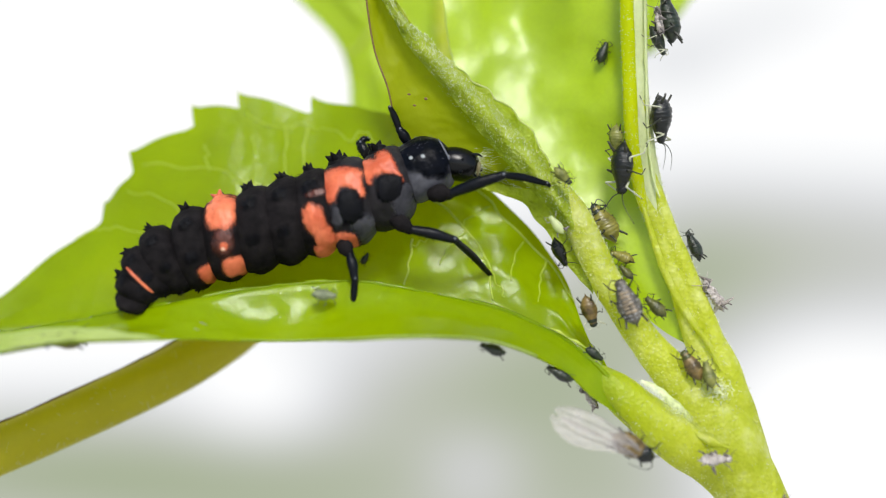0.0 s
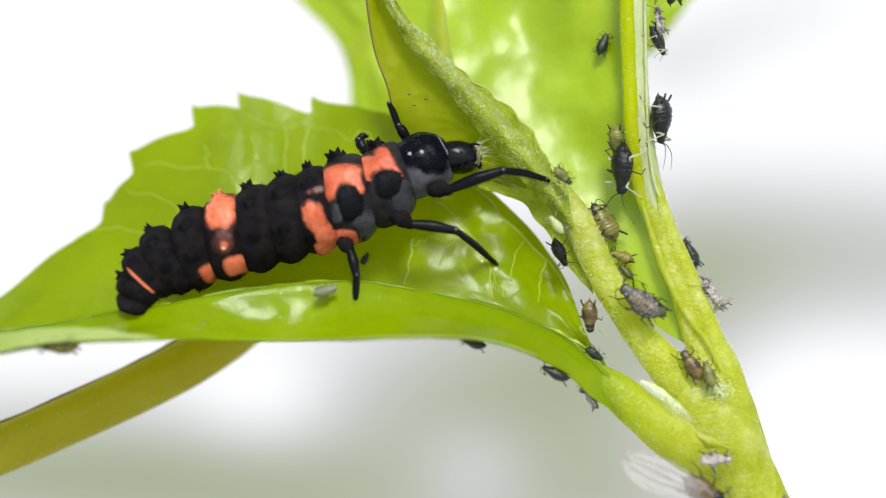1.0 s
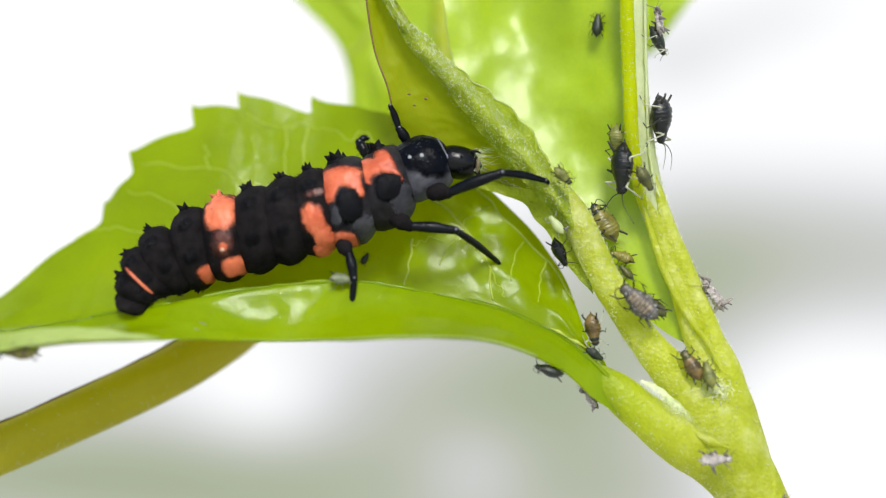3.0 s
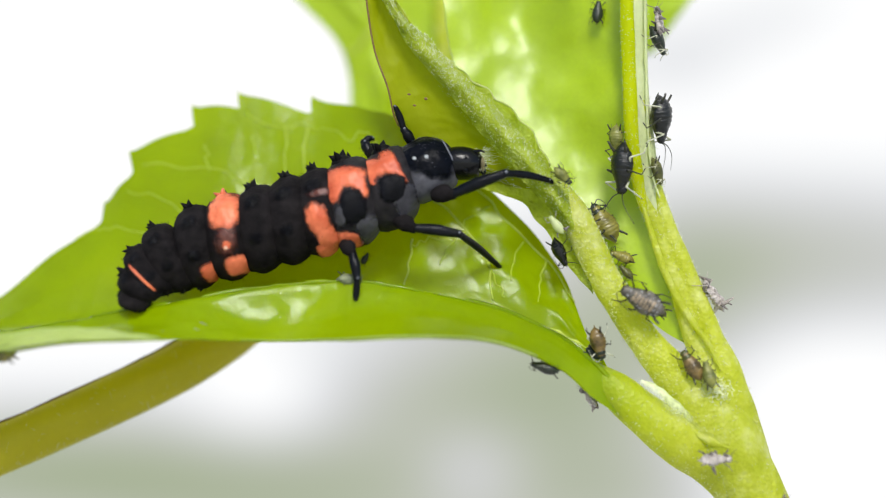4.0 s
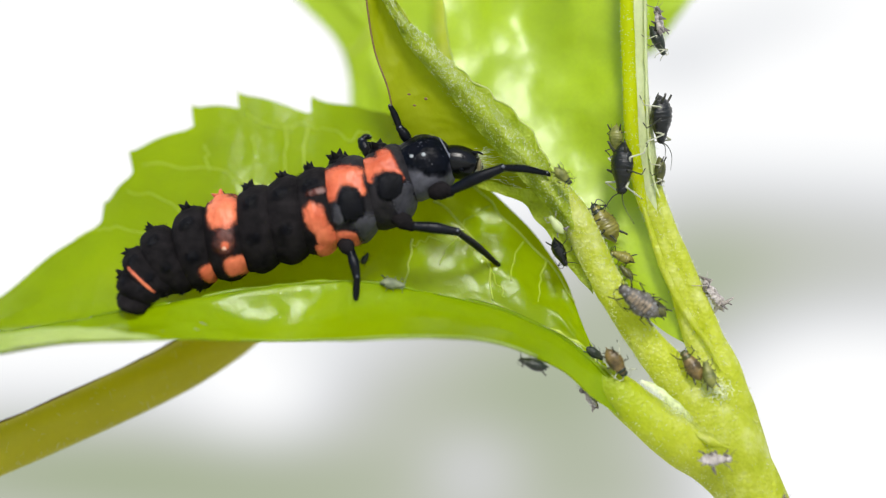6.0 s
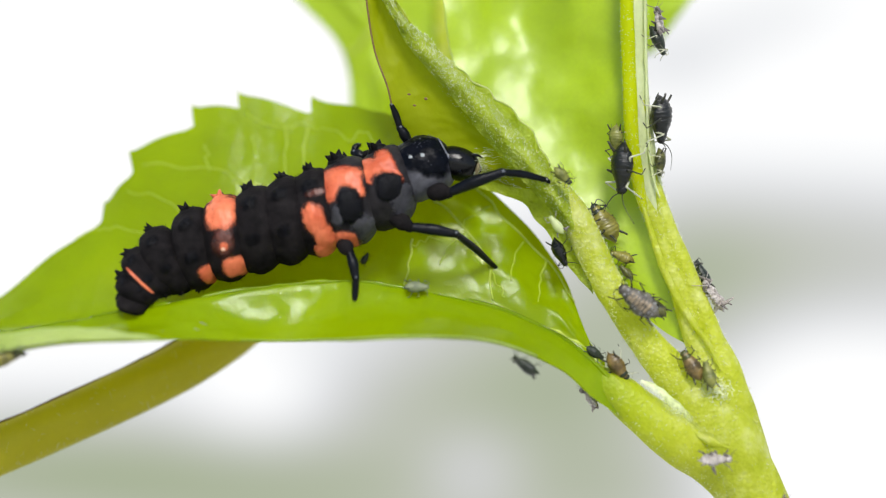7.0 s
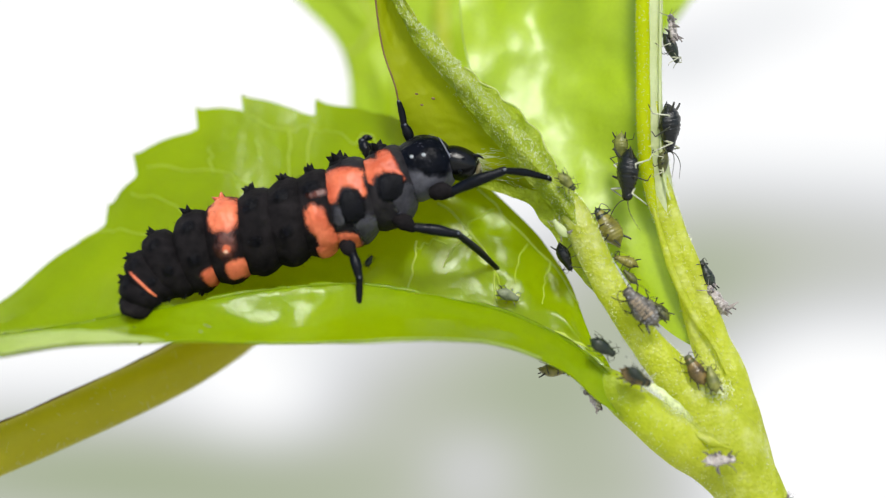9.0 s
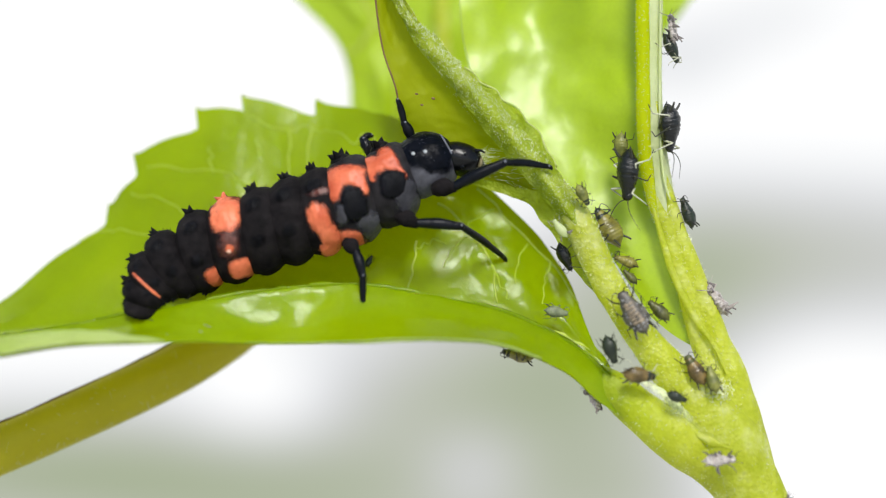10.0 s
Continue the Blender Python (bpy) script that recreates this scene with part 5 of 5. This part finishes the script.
put("leaf_under", "amber-olive aphid hanging under the leaf edge", 1.1, APHID_AMBER, APHID_LEG, place((-10.6, -2.8, -2.69), 180, 100), 20, head_skin=APHID_DUSK)
put("late_brown", "brown aphid walking under the leaf edge", 0.95, APHID_AMBER, APHID_LEG, place((1.96, -0.6, -2.84), 0, -100), 21, head_skin=APHID_GREEN)
put("pale_walker", "pale green aphid walking across the leaf", 0.7, APHID_PALE, APHID_PALE, place((-3.03, -0.9, -1), 0, 40), 22)
put("stalk_dark", "dark aphid climbing the outer stalk", 0.95, APHID_GREEN, APHID_LEG, place((7.26, 0.3, -0.79), 110, -70), 23)
put("still_small", "tiny dark aphid on the broad leaf", 0.4, APHID_GREEN, APHID_LEG, place(tuple(serr_sheet.at(*serr_sheet.foot(-2.14, -0.33), 0.16)), 60, 0), 25)
put("edge_runner", "small dark aphid under the leaf edge", 0.75, APHID_GREEN, APHID_LEG, place((1.39, -1.6, -2.62), 165, 110), 26)
put("husk_right", "whitish shed aphid skin on the stalk", 1.05, HUSK, HUSK, place((7.42, 0.2, -1.42), 120, -60), 27, husk=True, name="aphid_husk")
put("husk_low", "whitish shed aphid skin on the stem", 0.95, HUSK, HUSK_DARK, place((7.48, -1, -5.89), 5, 30), 28, husk=True, name="aphid_husk")
put("husk_base", "dark shed aphid skin low on the stem", 0.6, HUSK_DARK, HUSK_DARK, place((9.25, -1.05, -7.0), 20, 20), 33, husk=True, name="aphid_husk")
put("husk_petiole", "grey shed aphid skin below the stalk", 0.75, HUSK, HUSK_DARK, place((4.26, -0.35, -4.02), 130, 100), 29, husk=True, name="aphid_husk")
put("husk_top", "tan shed aphid skin on the upper stalk", 0.85, HUSK, HUSK_DARK, place((5.88, 0.1, 6.44), 95, -60), 30, husk=True, name="aphid_husk")
put("husk_gap", "pale translucent shed aphid skin on the downy stalk", 0.64, STRIP, HUSK, place((3.2, -0.4, 0.72), 130, 20), 31, husk=True, name="aphid_husk", wide=1.2, torn=False)


def winged():
    root = aphid("winged brown insect with a black head and pale wings", 1.4, APHID_BROWN, APHID_LEG, Matrix(), 40, name="winged_aphid")
    for ob in root.children:
        if ob.name.startswith("head"):
            ob.data.materials[0] = APHID_BLACK
    link_mesh("thorax", egg((0.34, 0, 0.38), (0.26, 0.25, 0.22), None, 14, 10), APHID_BLACK, root, "shiny black thorax")
    for s in (-1, 1):
        a = [(0.2, s * 0.1, 0.62), (-0.4, 0.12 + s * 0.16, 0.80), (-1.3, 0.10 + s * 0.22, 0.85), (-2.0, -0.02 + s * 0.18, 0.82), (-2.4, -0.22 + s * 0.12, 0.8)]
        b = [(0.15, s * 0.05 - 0.1, 0.60), (-0.5, -0.20 + s * 0.16, 0.76), (-1.3, -0.48 + s * 0.22, 0.80), (-2.0, -0.50 + s * 0.18, 0.82), (-2.4, -0.30 + s * 0.12, 0.8)]
        wing = Sheet([a, b], 30, 10, 0.015, relief=lambda u, v: 0.04 * noise.noise((u * 9, v * 5, s * 3.1)))
        ob = link_mesh("wing", wing.geo(), WING, root, "clear veined wing")
        for v in (0.02, 0.45):
            link_mesh("wing_vein", wing.vein([(0.02, 0.3), (0.5, v), (0.95, v * 0.8 + 0.1)], 0.012, 0.004, 20), HUSK_DARK, ob)
    return root


flyer = winged()
flyer.matrix_basis = place((5.2, -1.2, -5.32), -32, -10)


# ---- what moves ----
def shifted(ob, dx, dz, turn=0.0):
    """Rows for a thing that nods once with the shoot."""
    m0 = ob.matrix_basis.copy()
    c = m0.translation.copy()
    m1 = Matrix.Translation(c + Vector((dx, 0, dz)) * MM) @ Matrix.Rotation(radians(turn), 4, "Y") @ Matrix.Translation(-c) @ m0
    walk(ob, [(0.0, m0), (8.4, m0), (8.5, m1), (10.0, m1)])


LARVA_ROWS = [(0, -0.016, -0.064, 0.68), (0.5, -0.064, -0.048, 0.34), (1, -0.016, 0.016, -0.34), (1.5, 0.000, -0.000, 0.00), (2, 0.000, -0.000, 0.00), (2.5, -0.072, -0.048, 0.00), (4, 0.064, -0.056, 1.19), (4.5, -0.024, -0.096, 1.02), (5, 0.000, 0.024, -0.17), (5.5, 0.024, -0.000, 0.34), (7, -0.016, -0.048, 0.34), (7.5, 0.030, 0.040, 0.17), (8, -0.136, 0.008, 0.17), (8.5, -0.008, -0.072, -0.17), (9, 0.048, -0.072, -0.51), (9.5, 0.072, 0.008, -0.85), (10, 0.120, -0.016, -1.36)]


def turns(ob, rows):
    """Rows of (seconds, degrees) by which a part swings about its own joint, seen from the -y side; clockwise is positive."""
    m0 = ob.matrix_basis.copy()
    walk(ob, [(t, m0 @ Matrix.Rotation(radians(a), 4, "Y")) for t, a in rows])


def motions():
    shifted(serr, 0.12, -0.07)
    shifted(young, 0.1, -0.1, 0.9)
    shifted(upright, 0.1, -0.1, 1.6)
    base = Vector(LARVA)
    walk(larva, [(t, Matrix.Translation((base + Vector((x, 0, z))) * MM) @ Matrix.Rotation(radians(a), 4, "Y")) for t, x, z, a in LARVA_ROWS])
    turns(foreleg, [(0, 0), (1, 1), (2, -0.5), (2.7, -0.5), (3.6, -4), (3.8, -7), (4.1, -1), (4.5, -1), (5.0, -1), (5.3, -3), (5.5, -5), (5.7, -4), (6.8, -4), (7.0, -1), (7.5, -2), (7.8, -1), (8.0, -2), (8.4, -2), (9, -1), (9.2, -1), (9.5, -4), (10, -4)])
    turns(far_midleg, [(0, 0), (6.8, 4), (7.0, -28), (7.2, 8), (7.4, -20), (7.6, 14), (8.0, 12), (9.2, 6), (10, 6)])
    turns(larva_head, [(0, 8), (0.3, 2), (0.6, 8), (0.9, -6), (1.2, 8), (1.5, -2), (1.8, -4), (2.1, 4), (2.4, 6), (2.7, 6), (3.8, -2), (4.1, 0), (4.4, 6), (4.7, 4), (5.0, -6), (5.3, 4), (5.5, 8), (5.7, 8), (6.8, 11), (7.2, 13), (7.4, 8), (7.8, 11), (8.0, 8), (8.3, 8), (8.9, 13), (9.2, 20), (9.5, 0), (9.8, 6), (10, 13)])
    turns(midleg, [(0, 0), (1, -4), (2.5, -8), (4.5, -6), (5.5, -6), (7.5, -4), (8.4, -4), (9, -3), (10, -7)])
    turns(hindleg, [(0, 0), (1, -1), (2.5, 1), (5.5, -1), (7.5, -1), (9, -2), (10, -2)])
    turns(far_foreleg, [(0, 0), (2.5, 2), (4.5, 1), (5.5, -1), (7.5, 4), (8.4, 6), (9, 11), (10, 9)])
    # aphids that stay where they sit and nod with the shoot
    for key, dx, dz in (("edge_black", 0.24, -0.24), ("blade_black", 0.16, -0.18), ("blade_olive", 0.14, -0.22), ("top_dark", 0.38, -0.22), ("rim_olive", 0.11, -0.13), ("gap_black", 0.14, -0.13),
                        ("hid_olive", 0.11, -0.13), ("hid_olive_two", 0.11, -0.13), ("tan_mate", 0.08, -0.1), ("fork_brown", 0.1, -0.13), ("fork_olive", 0.1, -0.13),
                        ("still_small", 0.12, -0.07), ("husk_right", 0.12, -0.13), ("husk_low", 0.11, -0.02), ("husk_base", 0.1, 0.0), ("husk_petiole", 0.11, -0.05), ("husk_top", 0.38, -0.22), ("husk_gap", 0.1, -0.1)):
        shifted(APHIDS[key], dx, dz)
    # aphids that walk: seconds, place, heading, roll
    for key, rows in WALKERS.items():
        walk(APHIDS[key], [(t, place(p, a, r)) for t, p, a, r in rows])
    walk(flyer, [(t, place(p, a, r)) for t, p, a, r in FLYER])


WALKERS = {
    "rider": [(0, (5.43, 0.8, 3.1), -95, -0), (1, (5.35, 0.4, 2.72), -95, -0), (1.6, (5.24, -0.3, 2.26), -92, -0), (2.0, (5.19, -0.55, 2.09), -90, -0), (2.2, (5.22, -0.55, 2.03), -88, -0), (2.4, (5.33, -0.55, 2), -85, 10), (2.7, (5.45, -0.5, 1.89), -55, 20), (3.3, (5.62, -0.4, 1.94), -60, 30), (3.8, (5.82, -0.1, 2.08), -62, 60), (4.0, (5.84, 0, 2.09), -68, 65), (4.4, (5.88, 0, 2.07), -82, 70), (5.0, (5.88, 0, 2.1), -72, 70), (5.7, (5.9, 0, 2.15), -85, 70), (6.8, (5.85, 0, 2.3), -85, 70), (7.2, (5.93, 0, 2.47), -85, 70), (8.4, (5.9, 0, 2.44), -88, 70), (8.5, (5.96, 0, 2.36), -88, 70), (9.0, (5.98, 0.1, 2.41), -88, 70), (9.5, (5.94, 0.3, 2.62), -88, 70), (10, (5.91, 0.5, 2.79), -88, 70)],
    "far_walker": [(0, (4.63, 1.25, 5.69), 70, 0), (0.6, (4.63, 1.25, 5.87), 65, 0), (1, (4.63, 1.25, 5.93), 68, 0), (1.6, (4.57, 1.25, 6.03), 75, 0), (2, (4.45, 1.25, 6.16), 85, 0), (2.4, (4.47, 1.25, 6.24), 85, 0), (2.7, (4.47, 1.25, 6.36), 85, 0), (3.8, (4.47, 1.25, 6.79), 85, 0), (4.5, (4.54, 1.25, 7.08), 82, 0), (5.5, (4.6, 1.25, 7.74), 85, 0), (7, (4.67, 1.25, 8.4), 85, 0), (10, (4.7, 1.25, 8.73), 85, 0)],
    "top_leaver": [(0, (5.97, 0.3, 6.54), 95, -80), (0.2, (5.99, 0.3, 6.67), 93, -80), (0.4, (6.04, 0.3, 6.86), 92, -80), (0.6, (6.04, 0.3, 7.15), 90, -80), (0.8, (6.01, 0.3, 7.44), 90, -80), (1, (6.01, 0.3, 7.69), 90, -80), (2, (6.01, 0.3, 8.53), 90, -80), (10, (6.01, 0.3, 8.69), 90, -80)],
    "small_olive": [(0, (3.35, -0.5, 2.05), -45, -10), (8.4, (3.35, -0.5, 2.05), -45, -10), (8.5, (3.45, -0.5, 1.91), -45, -10), (9.0, (3.46, -0.5, 1.89), -45, -10), (9.5, (3.65, -0.4, 1.75), -55, -10), (10, (3.93, -0.3, 1.52), -62, -10)],
    "tan_big": [(0, (5.11, -0.6, -1.43), 112, 5), (0.2, (4.98, -0.6, -1.65), 106, 5), (0.4, (5.5, -0.6, -1.46), 142, 5), (0.7, (5.44, -0.6, -1.4), 142, 5), (2.7, (5.44, -0.6, -1.4), 142, 5), (3.3, (5.28, -0.6, -1.48), 125, 5), (3.8, (4.79, -0.6, -1.57), 98, 5), (4.0, (5.5, -0.6, -1.38), 150, 5), (4.3, (5.44, -0.6, -1.4), 142, 5), (5.7, (5.4, -0.6, -1.4), 143, 5), (7.2, (5.4, -0.6, -1.4), 143, 5), (7.4, (5.59, -0.6, -1.29), 160, 5), (7.6, (5.4, -0.6, -1.4), 143, 5), (7.9, (5.37, -0.6, -1.4), 140, 5), (8.0, (5.09, -0.6, -1.45), 115, 5), (8.2, (5.31, -0.6, -1.4), 130, 5), (8.4, (5.34, -0.6, -1.41), 132, 5), (8.5, (5.26, -0.6, -1.6), 112, 5), (8.7, (5.39, -0.6, -1.6), 126, 5), (9.0, (5.47, -0.6, -1.56), 132, 5), (9.4, (5.48, -0.6, -1.57), 134, 5), (9.6, (5.47, -0.6, -1.57), 132, 5), (9.8, (5.06, -0.6, -1.49), 108, 5), (10, (5.26, -0.6, -1.71), 122, 5)],
    "brown_walker": [(0, (4.19, -0.2, -1.73), -75, -20), (0.4, (4.19, -0.2, -1.82), -88, -20), (1, (4.19, -0.2, -1.89), -90, -20), (2, (4.22, -0.2, -2.06), -83, -20), (2.7, (4.27, -0.2, -2.16), -82, -20), (3.8, (4.37, -0.3, -2.55), -80, -20), (4.2, (4.45, -0.4, -2.68), -72, -20), (4.6, (4.47, -0.5, -2.83), -68, -20), (5.0, (4.57, -0.3, -2.93), -62, -20), (5.4, (4.66, -0.4, -3.02), -62, -20), (5.7, (4.78, -0.6, -3.06), -58, -20), (6.8, (4.95, -0.3, -3.21), -55, -20), (7.5, (5.02, -0.25, -3.33), -50, -20), (7.8, (5.15, -0.25, -3.41), -42, -20), (8.2, (5.29, -0.25, -3.42), -35, -20), (8.4, (5.33, -0.3, -3.43), -32, -20), (8.5, (5.31, -0.95, -3.44), -30, -20), (9, (5.33, -0.95, -3.43), -28, -20), (9.4, (5.34, -0.95, -3.43), -22, -20), (10, (5.4, -0.95, -3.36), -8, -20)],
    "under_dark": [(0, (3.31, -0.9, -3.23), 158, 110), (1, (3.18, -0.9, -3.21), 160, 110), (2.5, (3.04, -0.9, -3.15), 165, 110), (3.8, (2.86, -1, -3.06), 170, 110), (4.2, (2.82, -1, -3.02), 170, 110), (4.6, (2.75, -1, -2.99), 170, 110), (5.0, (2.68, -1.1, -2.93), 172, 110), (5.7, (2.54, -1.2, -2.92), 170, 110), (6.8, (2.4, -1.4, -2.92), 155, 90), (7.0, (2.35, -1.5, -2.95), 150, 80), (7.2, (2.48, -1.7, -3.02), 140, 60), (7.4, (2.68, -1.9, -3.15), 108, 20), (7.5, (2.85, -2, -2.88), 97, 0), (7.6, (2.96, -2, -2.84), 90, -5), (7.7, (3.15, -1.9, -2.72), 75, -10), (7.8, (3.22, -1.8, -2.71), 55, -10), (7.9, (3.52, -1.5, -2.49), 20, -5), (8.0, (3.84, -1.2, -2.46), -5, 0), (8.2, (3.98, -1, -2.44), -10, 0), (8.4, (4.12, -0.9, -2.49), -30, 0), (8.5, (4.31, -0.8, -2.61), -30, 0), (8.8, (4.38, -0.8, -2.64), -30, 0), (9.1, (4.44, -0.8, -2.74), -35, 0), (9.3, (4.53, -0.8, -2.77), -45, 0), (9.4, (4.55, -0.8, -2.80), -55, 0), (9.6, (4.53, -0.8, -2.70), -60, 0), (10, (4.61, -0.8, -2.78), -70, 0)],
    "leaf_under": [(0, (-10.11, -2.40, -2.13), 186, 100), (0.5, (-10.14, -2.40, -2.20), 186, 100), (1, (-10.23, -2.52, -2.25), 186, 100), (1.5, (-10.43, -2.52, -2.31), 186, 100), (2, (-10.75, -2.52, -2.33), 184, 100), (2.5, (-11.06, -2.52, -2.36), 184, 100), (3.8, (-11.74, -2.52, -2.45), 184, 100), (4.5, (-12.15, -2.52, -2.52), 184, 100), (5.5, (-12.14, -2.64, -2.59), 150, 100), (6.2, (-11.98, -2.88, -2.73), 80, 60), (6.8, (-11.87, -2.64, -2.62), 20, -50), (7.1, (-11.46, -2.52, -2.52), 10, -100), (7.4, (-10.75, -2.52, -2.42), 9, -100), (7.6, (-10.19, -2.40, -2.36), 12, -100), (7.8, (-9.51, -2.40, -2.20), 12, -100), (8.0, (-8.89, -2.40, -2.09), 8, -100), (8.3, (-8.4, -1.3, -2.1), 0, -100), (10, (-7.4, -1.0, -1.85), 0, -100)],
    "late_brown": [(0, (1.63, 0.4, -1.72), 0, -100), (7.4, (1.63, 0.4, -1.72), 0, -100), (7.6, (1.84, -0.2, -2.49), 10, -100), (7.8, (2.08, -0.2, -2.63), 30, -80), (8.0, (1.98, -0.2, -2.72), 60, -40), (8.2, (2.02, -0.2, -3.0), 85, -20), (8.3, (2.08, -0.2, -3.03), 85, -20), (8.4, (2.07, -0.2, -2.93), 30, -80), (8.5, (2.3, -0.2, -2.84), -8, -100), (8.6, (2.41, -0.2, -2.95), -32, -100), (8.8, (2.8, -0.2, -3.0), -8, -100), (8.9, (3.1, -0.2, -3.01), -8, -100), (9.0, (3.19, -0.2, -3.13), -5, -100), (9.1, (2.92, -0.2, -3.35), 65, -50), (9.2, (2.68, -0.2, -3.27), 92, 0), (9.3, (2.78, -0.2, -3.25), 95, 10), (9.4, (2.84, -0.2, -3.16), 110, 30), (9.5, (2.69, -0.2, -3.05), 135, 70), (9.6, (2.44, -0.2, -2.74), 168, 100), (9.8, (2.27, -0.2, -2.73), 170, 100), (10, (2.12, -0.2, -2.71), 172, 100)],
    "pale_walker": [(0, (-3.23, -1.2, -1.38), 0, 40), (1, (-3.17, -1.1, -1.26), 20, 40), (2, (-2.99, -0.9, -1), 20, 40), (2.5, (-2.87, -0.9, -0.95), 0, 40), (4.5, (-2.43, -0.5, -0.98), 0, 40), (5.5, (-1.87, -0.55, -1.02), -5, 40), (6.8, (-0.77, -0.8, -1.17), 0, 40), (7.5, (-0.44, -0.6, -1.12), 20, 30), (7.8, (0, 0.9, -0.8), 25, 10), (8.0, (0.33, 0.9, -0.67), -10, 10), (8.2, (0.67, 0.75, -0.83), -25, 10), (8.5, (1.26, 0.5, -1.24), -20, 10), (8.6, (1.43, 0.45, -1.31), -18, 10), (8.9, (1.75, 0.4, -1.34), -25, 10), (9.1, (1.95, 0.4, -1.35), -15, 10), (9.3, (2.3, 0.3, -1.51), -30, 10), (9.5, (2.63, 0.2, -1.71), -40, 10), (9.7, (2.88, 0.1, -1.87), -40, 10), (9.8, (2.92, 0.1, -1.87), -35, 10), (10, (3.19, 0, -1.8), -8, 10)],
    "stalk_dark": [(0, (6.92, 0.6, 0.02), 110, -70), (1, (6.9, 1.0, -0.2), 110, -70), (2, (6.82, 1.3, -0.4), 110, -70), (5.7, (6.82, 1.3, -0.6), 110, -70), (6.8, (7.05, 0.9, -0.65), 110, -70), (7.1, (7.2, 0.5, -0.86), 105, -70), (7.4, (7.23, 0.3, -0.63), 98, -70), (7.6, (7.23, 0.3, -0.79), 98, -70), (8.4, (7.26, 0.3, -0.95), 105, -70), (8.8, (7.42, 0.3, -1.04), 105, -70), (9, (7.23, 0.3, -0.8), 105, -70), (9.4, (7.12, 0.3, -0.1), 112, -70), (9.7, (6.87, 0.3, 0.42), 112, -70), (10, (6.68, 0.3, 0.98), 105, -70)],
    "petiole_dark": [(0, (4.24, -0.15, -2.94), -35, -0), (7.2, (4.26, -0.15, -2.91), -35, -0), (7.5, (4.32, -0.15, -2.86), -40, -0), (7.8, (4.32, -0.2, -2.87), -35, -0), (8.0, (4.41, -0.6, -2.89), -35, -0), (8.2, (4.6, -0.8, -2.97), -38, -0), (8.4, (4.68, -0.9, -3.06), -40, -0), (8.5, (4.9, -1.1, -3.17), -38, -0), (8.8, (5.12, -1.35, -3.31), -38, -0), (9.0, (5.27, -1.35, -3.41), -38, -0), (9.1, (5.48, -1.2, -3.61), -38, -0), (9.2, (5.65, -1.1, -3.72), -35, -0), (9.4, (5.88, -1, -3.86), -28, -0), (9.6, (6, -1, -3.92), -25, -0), (9.8, (6.3, -1, -4), -22, -0), (10, (6.42, -1, -4.06), -22, -0)],
    "edge_runner": [(0, (1.4, -1.5, -2.53), 165, 110), (0.5, (1.14, -1.4, -2.45), 165, 110), (1, (0.86, -1.3, -2.36), 168, 110), (1.5, (0.48, -0.9, -2.2), 174, 110), (2, (0.17, -0.4, -2.1), 178, 110), (10, (0.09, -0.3, -2.07), 178, 110)],
}
FLYER = [(0, (5.2, -1.2, -5.32), -32, -10), (0.2, (5.66, -1.2, -5.43), -30, -10), (0.4, (6.16, -1.2, -5.74), -30, -10), (0.6, (6.67, -1.2, -6.1), -32, -10), (0.8, (6.87, -1.2, -6.25), -32, -10), (1.0, (7.13, -1.2, -6.52), -32, -10), (1.2, (7.4, -1.2, -6.95), -32, -10), (1.5, (7.86, -1.2, -7.49), -34, -10), (2.0, (8.37, -1.2, -8.42), -36, -10), (2.7, (8.65, -1, -9.32), -38, -10), (10, (8.73, -1, -9.47), -38, -10)]

motions()
